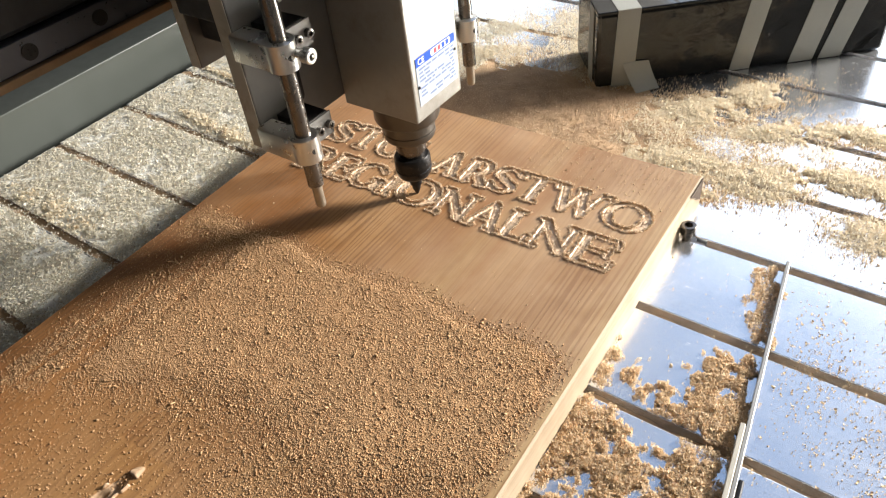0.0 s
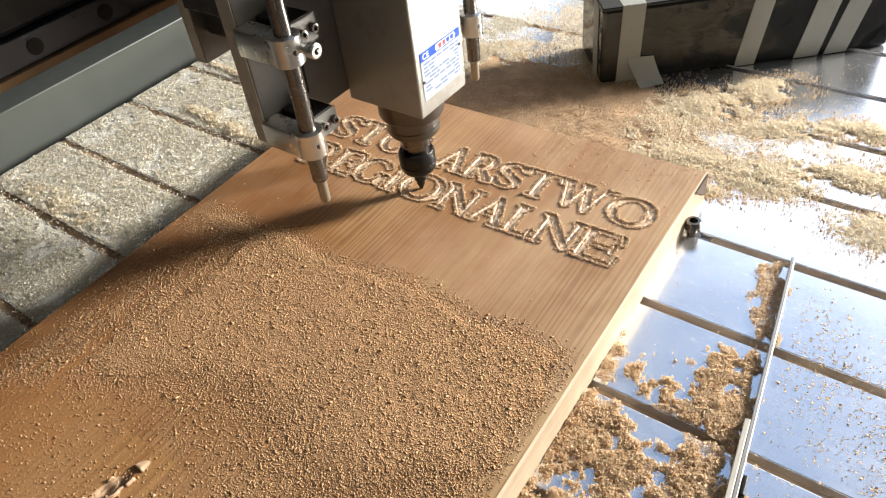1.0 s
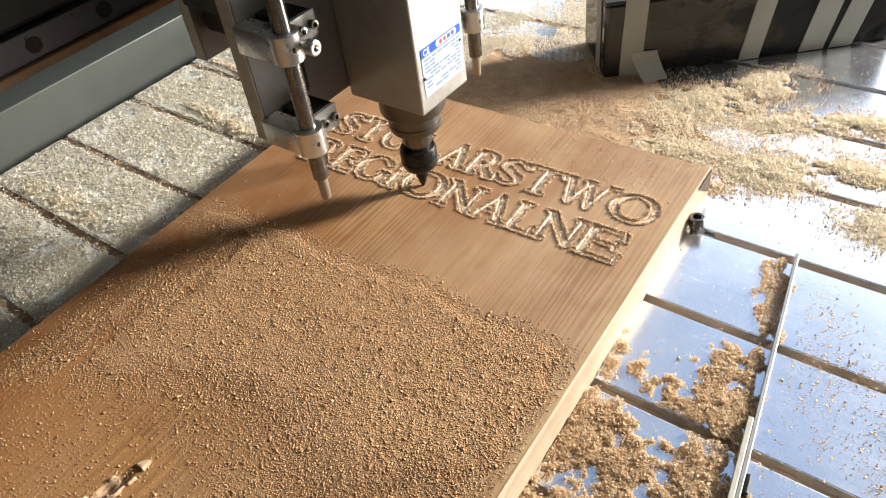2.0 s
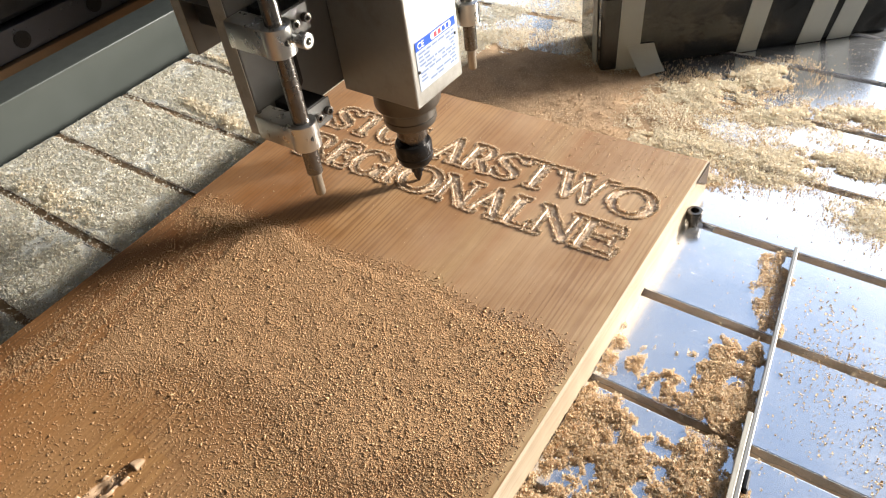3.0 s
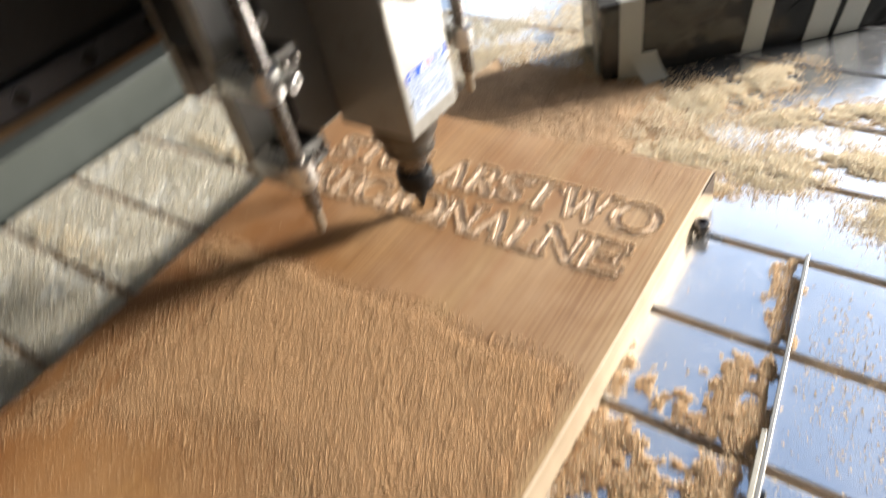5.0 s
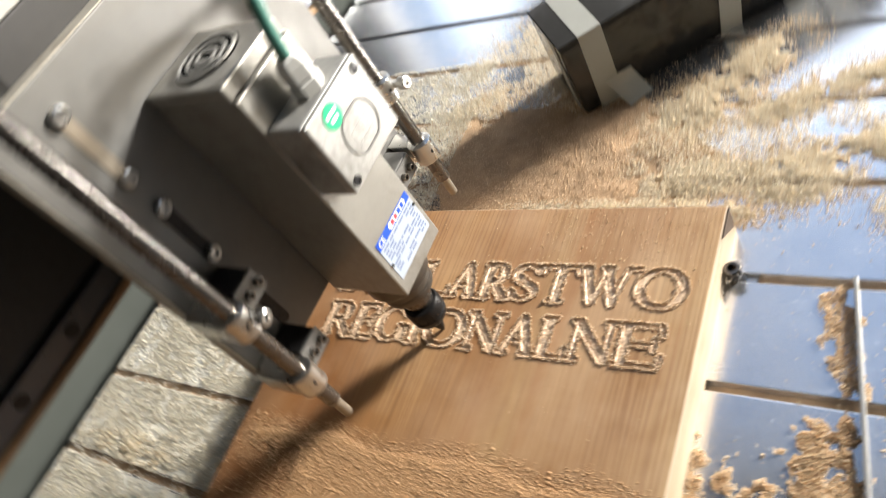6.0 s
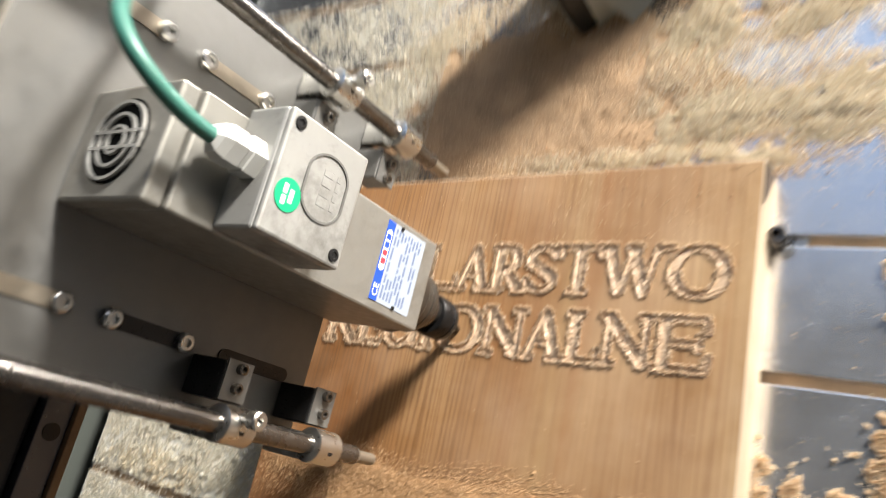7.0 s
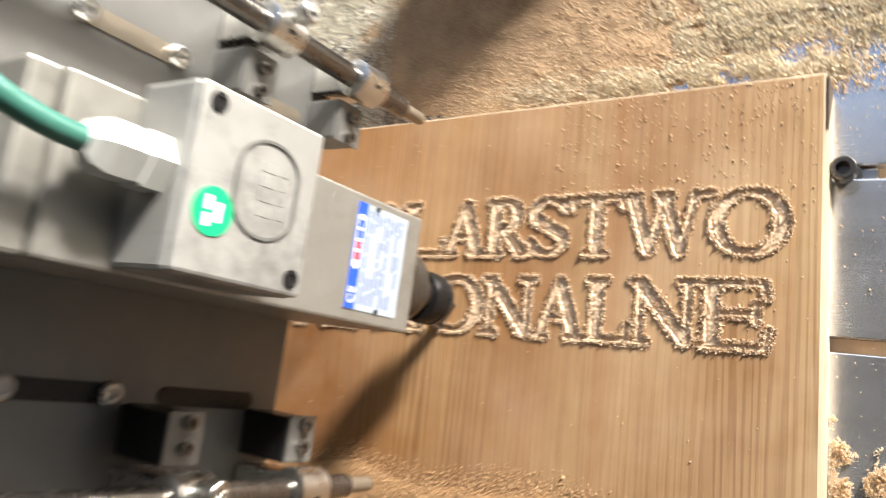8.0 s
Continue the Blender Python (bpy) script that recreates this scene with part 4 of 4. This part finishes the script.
dens *= 1 - .8 * smooth01(fx, -.06, -.01) * smooth01(fy, -.30, -.15) * smooth01(-fy, -.06, .0)
live = off_board(fx, fy) & (rng.random(n) < dens) & on_plates(fx, fy)
fx, fy = fx[live], fy[live]
tagged(curls("pale_flakes", np.stack([fx, fy, .0004 + .0009 * rng.random(len(fx))], 1), .00095, M_pale, None, (.28, .55), .42, 3), "pale wood flakes strewn thickly over the table plates", "wood shavings", kind="stuff")
live = rng.random(len(fx)) < .38
tagged(grains("pale_crumbs", np.stack([fx[live] + .002, fy[live] + .0015, np.full(live.sum(), .0006)], 1), .00065, M_palegrain), "pale wood crumbs between the flakes on the table", "wood shavings", kind="stuff")
strew("ridge_of_shavings", 9000, [(-.17, -.035, .12, .007, -4, 2), (-.13, -.13, .10, .012, -6, 2), (-.16, .07, .05, .02, 0, 1.5), (-.20, -.33, .09, .02, 0, 1)], .0019, M_gold,
      "golden shavings heaped along the table slots", heap=.005)

# thin pale dust film under the flakes, plate by plate
def dust_film():
    hx, hy = np.meshgrid(np.arange(X_LEFT + .002, .03, .0016), np.arange(-.52, .26, .0016))
    m = .55 * value_noise(hx, hy, .035, 41) + .45 * value_noise(hx, hy, .009, 42)
    m = m - .35 * smooth01(hx, -.09, -.02) * smooth01(hy, -.42, -.2)
    m = m + .16 * (value_noise(hx, hy, .0035, 45) - .5) - .5 * smooth01(hy, .06, .16)
    r = np.mod(hy - SLOT0 + SLOT / 2, PITCH)
    ok_ = (m > .08) & (r > SLOT + .0015) & (r < PITCH - .0015)
    ix = np.arange(hx.size).reshape(hx.shape)
    kp = ok_[:-1, :-1] & ok_[1:, :-1] & ok_[:-1, 1:] & ok_[1:, 1:]
    q = np.stack([ix[:-1, :-1], ix[:-1, 1:], ix[1:, 1:], ix[1:, :-1]], 2)[kp]
    us_ = np.unique(q)
    rm = np.zeros(hx.size, int)
    rm[us_] = np.arange(len(us_))
    hz = .0002 + .0009 * smooth01(m, .3, .6) * value_noise(hx, hy, .006, 44)
    ob = raw("pale_dust", np.stack([hx, hy, hz], 2).reshape(-1, 3)[us_], rm[q], M_film_dust, None, True)
    return tagged(ob, "thin film of pale dust on the table plates", "sawdust", kind="stuff")


dust_film()

# brown dust packed into the slots
def slot_fill(k, x0, x1, seed, deep=.0075):
    xs = np.arange(x0, x1, .004)
    ys = np.linspace(-SLOT / 2 + .0002, SLOT / 2 - .0002, 5)
    sx, sy = np.meshgrid(xs, ys)
    sz = -deep + .005 * value_noise(sx, sy, .012, seed) + .0015 * value_noise(sx, sy, .004, seed + 1)
    si = np.arange(sx.size).reshape(sx.shape)
    q = np.stack([si[:-1, :-1], si[:-1, 1:], si[1:, 1:], si[1:, :-1]], 2).reshape(-1, 4)
    ob = raw("slot_dust", np.stack([sx, sy + SLOT0 + k * PITCH, sz], 2).reshape(-1, 3), q, M_fine, None, True)
    return tagged(ob, "brown dust packed into a table slot", "sawdust", kind="stuff")


for k in range(-5, 4):
    slot_fill(k, X_LEFT + .002, .03 if k < 1 else (.40 if k < 3 else .25), 70 + 3 * k, .0055)

for k in range(-5, 3):
    slot_fill(k, .402, .98, 120 + 3 * k, .0125)

# fine brown dust behind the plank's end
def dust_fog(x, y):
    return np.exp(-(((x - .19) / .16) ** 2 + ((y - .085) / .095) ** 2) ** 1.5) + .42 * (value_noise(x, y, .03, 51) - .5)


def dust_z(x, y, f):
    return .0001 + .0017 * smooth01(f, .36, .95) * (.6 + .8 * value_noise(x, y, .012, 52)) + .0007 * smooth01(f, .36, .6) * value_noise(x, y, .004, 53)


gx, gy = np.meshgrid(np.arange(-.02, .40, .003), np.arange(.0, .34, .003))
fog = dust_fog(gx, gy)
zz = dust_z(gx, gy, fog)
ok = fog > .36
gi = np.arange(gx.size).reshape(gx.shape)
keep = ok[:-1, :-1] & ok[1:, :-1] & ok[:-1, 1:] & ok[1:, 1:]
dq = np.stack([gi[:-1, :-1], gi[:-1, 1:], gi[1:, 1:], gi[1:, :-1]], 2)[keep]
used = np.unique(dq)
remap = np.zeros(gx.size, int)
remap[used] = np.arange(len(used))
tagged(raw("brown_dust", np.stack([gx, gy, zz], 2).reshape(-1, 3)[used], remap[dq], M_fine, None, True), "fine brown dust covering the table behind the plank", "sawdust", kind="stuff")
n = 150000
fx, fy = rng.uniform(-.03, .42, n), rng.uniform(0, .36, n)
fog = .8 * np.exp(-(((fx - .19) / .18) ** 2 + ((fy - .08) / .115) ** 2) ** 1.2) + .7 * np.exp(-(fy / .045) ** 2) * smooth01(fx, .0, .06)
fog = np.minimum(fog, 1) * smooth01(value_noise(fx, fy, .012, 54) + .5 * value_noise(fx, fy, .004, 55) + fog, .5, 1.3)
live = (rng.random(n) < fog) & off_board(fx, fy)
tagged(grains("brown_crumbs", np.stack([fx[live], fy[live], .0003 + dust_z(fx[live], fy[live], dust_fog(fx[live], fy[live]))], 1), .00046, M_tan), "brown sawdust crumbs on the table behind the plank", "sawdust", kind="stuff")

FAR = [(.34, .155, .05, .03, 30, 2.2), (.375, .21, .05, .025, 40, 2), (.35, .055, .055, .025, 10, 2.4), (.43, .15, .05, .02, 20, 1.8), (.505, .185, .06, .018, 15, 2), (.44, .06, .05, .03, 20, 2.2),
       (.51, .095, .06, .02, 0, 2), (.545, .03, .04, .03, 0, 1.2), (.58, .14, .05, .05, 0, 1.5), (.40, .11, .12, .07, 20, 2), (.30, .10, .05, .06, 0, 1.5), (.27, .022, .10, .014, 0, 1.5), (.36, .02, .05, .014, 0, 1.2), (.06, .17, .05, .03, 30, .8), (.13, .27, .10, .07, 0, 2.2), (.20, .20, .05, .05, 0, 1.0)]
strew("far_shavings", 165000, FAR, .00098, M_gold, "golden curled shavings heaped on the shiny table plates", heap=.0042, lo=.37, hi=.60)
strew("far_crumbs", 70000, [(s[0], s[1], s[2] * 1.5, s[3] * 1.6, s[4], s[5]) for s in FAR], .00062, M_goldgrain, "golden crumbs between the shavings on the table", grains, lo=.30, hi=.60)
def inside(x, y, poly):
    """Which places lie within a closed outline."""
    hit = np.zeros(len(x), bool)
    for (ax, ay), (bx_, by_) in zip(poly, poly[1:] + poly[:1]):
        over = (ay > y) != (by_ > y)
        hit ^= over & (x < (bx_ - ax) * (y - ay) / (by_ - ay + 1e-12) + ax)
    return hit


def drifts(name, n, patches, size, mat, label, maker, heap):
    """Ragged drifts of loose bits: outlines with how bare they are (0 dense, 1 lacy)."""
    xs, ys, zs = [], [], []
    for poly, lacy, many in patches:
        px, py = [p[0] for p in poly], [p[1] for p in poly]
        k = int(n * many)
        x, y = rng.uniform(min(px) - .01, max(px) + .01, k), rng.uniform(min(py) - .01, max(py) + .01, k)
        wx, wy = x + .016 * (value_noise(x, y, .009, 91) - .5) + .006 * (value_noise(x, y, .003, 92) - .5), y + .016 * (value_noise(x, y, .009, 93) - .5) + .006 * (value_noise(x, y, .003, 94) - .5)
        lump = .45 * value_noise(x, y, .020, 95) + .35 * value_noise(x, y, .007, 96) + .2 * value_noise(x, y, .003, 97)
        thick = smooth01(lump, .16 + .30 * lacy, .36 + .26 * lacy)
        live = inside(wx, wy, poly) & off_board(x, y) & on_plates(x, y) & (rng.random(k) < thick)
        xs.append(x[live]), ys.append(y[live]), zs.append(.0006 + heap * thick[live] * rng.random(live.sum()) * lump[live])
    ob = maker(name, np.stack([np.concatenate(xs), np.concatenate(ys), np.concatenate(zs)], 1), size, mat)
    return tagged(ob, label, "wood shavings", kind="stuff")


PATCHES = [([(.472, -.064), (.489, -.053), (.500, -.090), (.513, -.140), (.498, -.148), (.486, -.110)], 0.1, .12),
           ([(.476, -.168), (.505, -.157), (.516, -.190), (.522, -.242), (.498, -.246), (.474, -.214)], .15, .30),
           ([(.424, -.226), (.438, -.196), (.478, -.182), (.492, -.244), (.458, -.243)], .8, .22),
           ([(.404, -.275), (.440, -.256), (.484, -.272), (.512, -.256), (.536, -.290), (.53, -.37), (.404, -.37)], .62, .75),
           ([(.402, -.185), (.416, -.188), (.420, -.240), (.402, -.240)], .6, .06),
           ([(.404, -.255), (.540, -.255), (.54, -.37), (.404, -.37)], .95, .25),
           ([(.404, -.262), (.446, -.262), (.44, -.37), (.404, -.37)], .3, .25)]
drifts("near_shavings", 85000, PATCHES, .00112, M_amber, "golden shavings in ragged drifts beside the plank's sawn edge", flat_curls, .0034)
drifts("near_crumbs", 24000, PATCHES, .00062, M_goldgrain, "golden crumbs in the drifts beside the plank's sawn edge", grains, .003)
n = 24000
fx, fy = rng.uniform(.52, .95, n), rng.uniform(-.5, .2, n)
live = rng.random(n) < .05 + .95 * smooth01(.6 * value_noise(fx, fy, .05, 61) + .4 * value_noise(fx, fy, .012, 62), .38, .62)
tagged(curls("thin_flakes", np.stack([fx[live], fy[live], np.full(live.sum(), .0004)], 1), .0008, M_goldgrain, None, (.25, .5), .10), "thin tan flakes scattered over the shiny plates", "wood shavings", kind="stuff")
n = 30000
fx, fy = rng.uniform(.40, .95, n), rng.uniform(-.5, .35, n)
live = off_board(fx, fy) & (rng.random(n) < .12 + .9 * smooth01(fx, .50, .60) * smooth01(value_noise(fx, fy, .05, 61), .25, .6))
tagged(grains("specks", np.stack([fx[live], fy[live], np.full(live.sum(), .0003)], 1), .0005, M_goldgrain), "fine tan specks dusted over the shiny plates", "sawdust", kind="stuff")
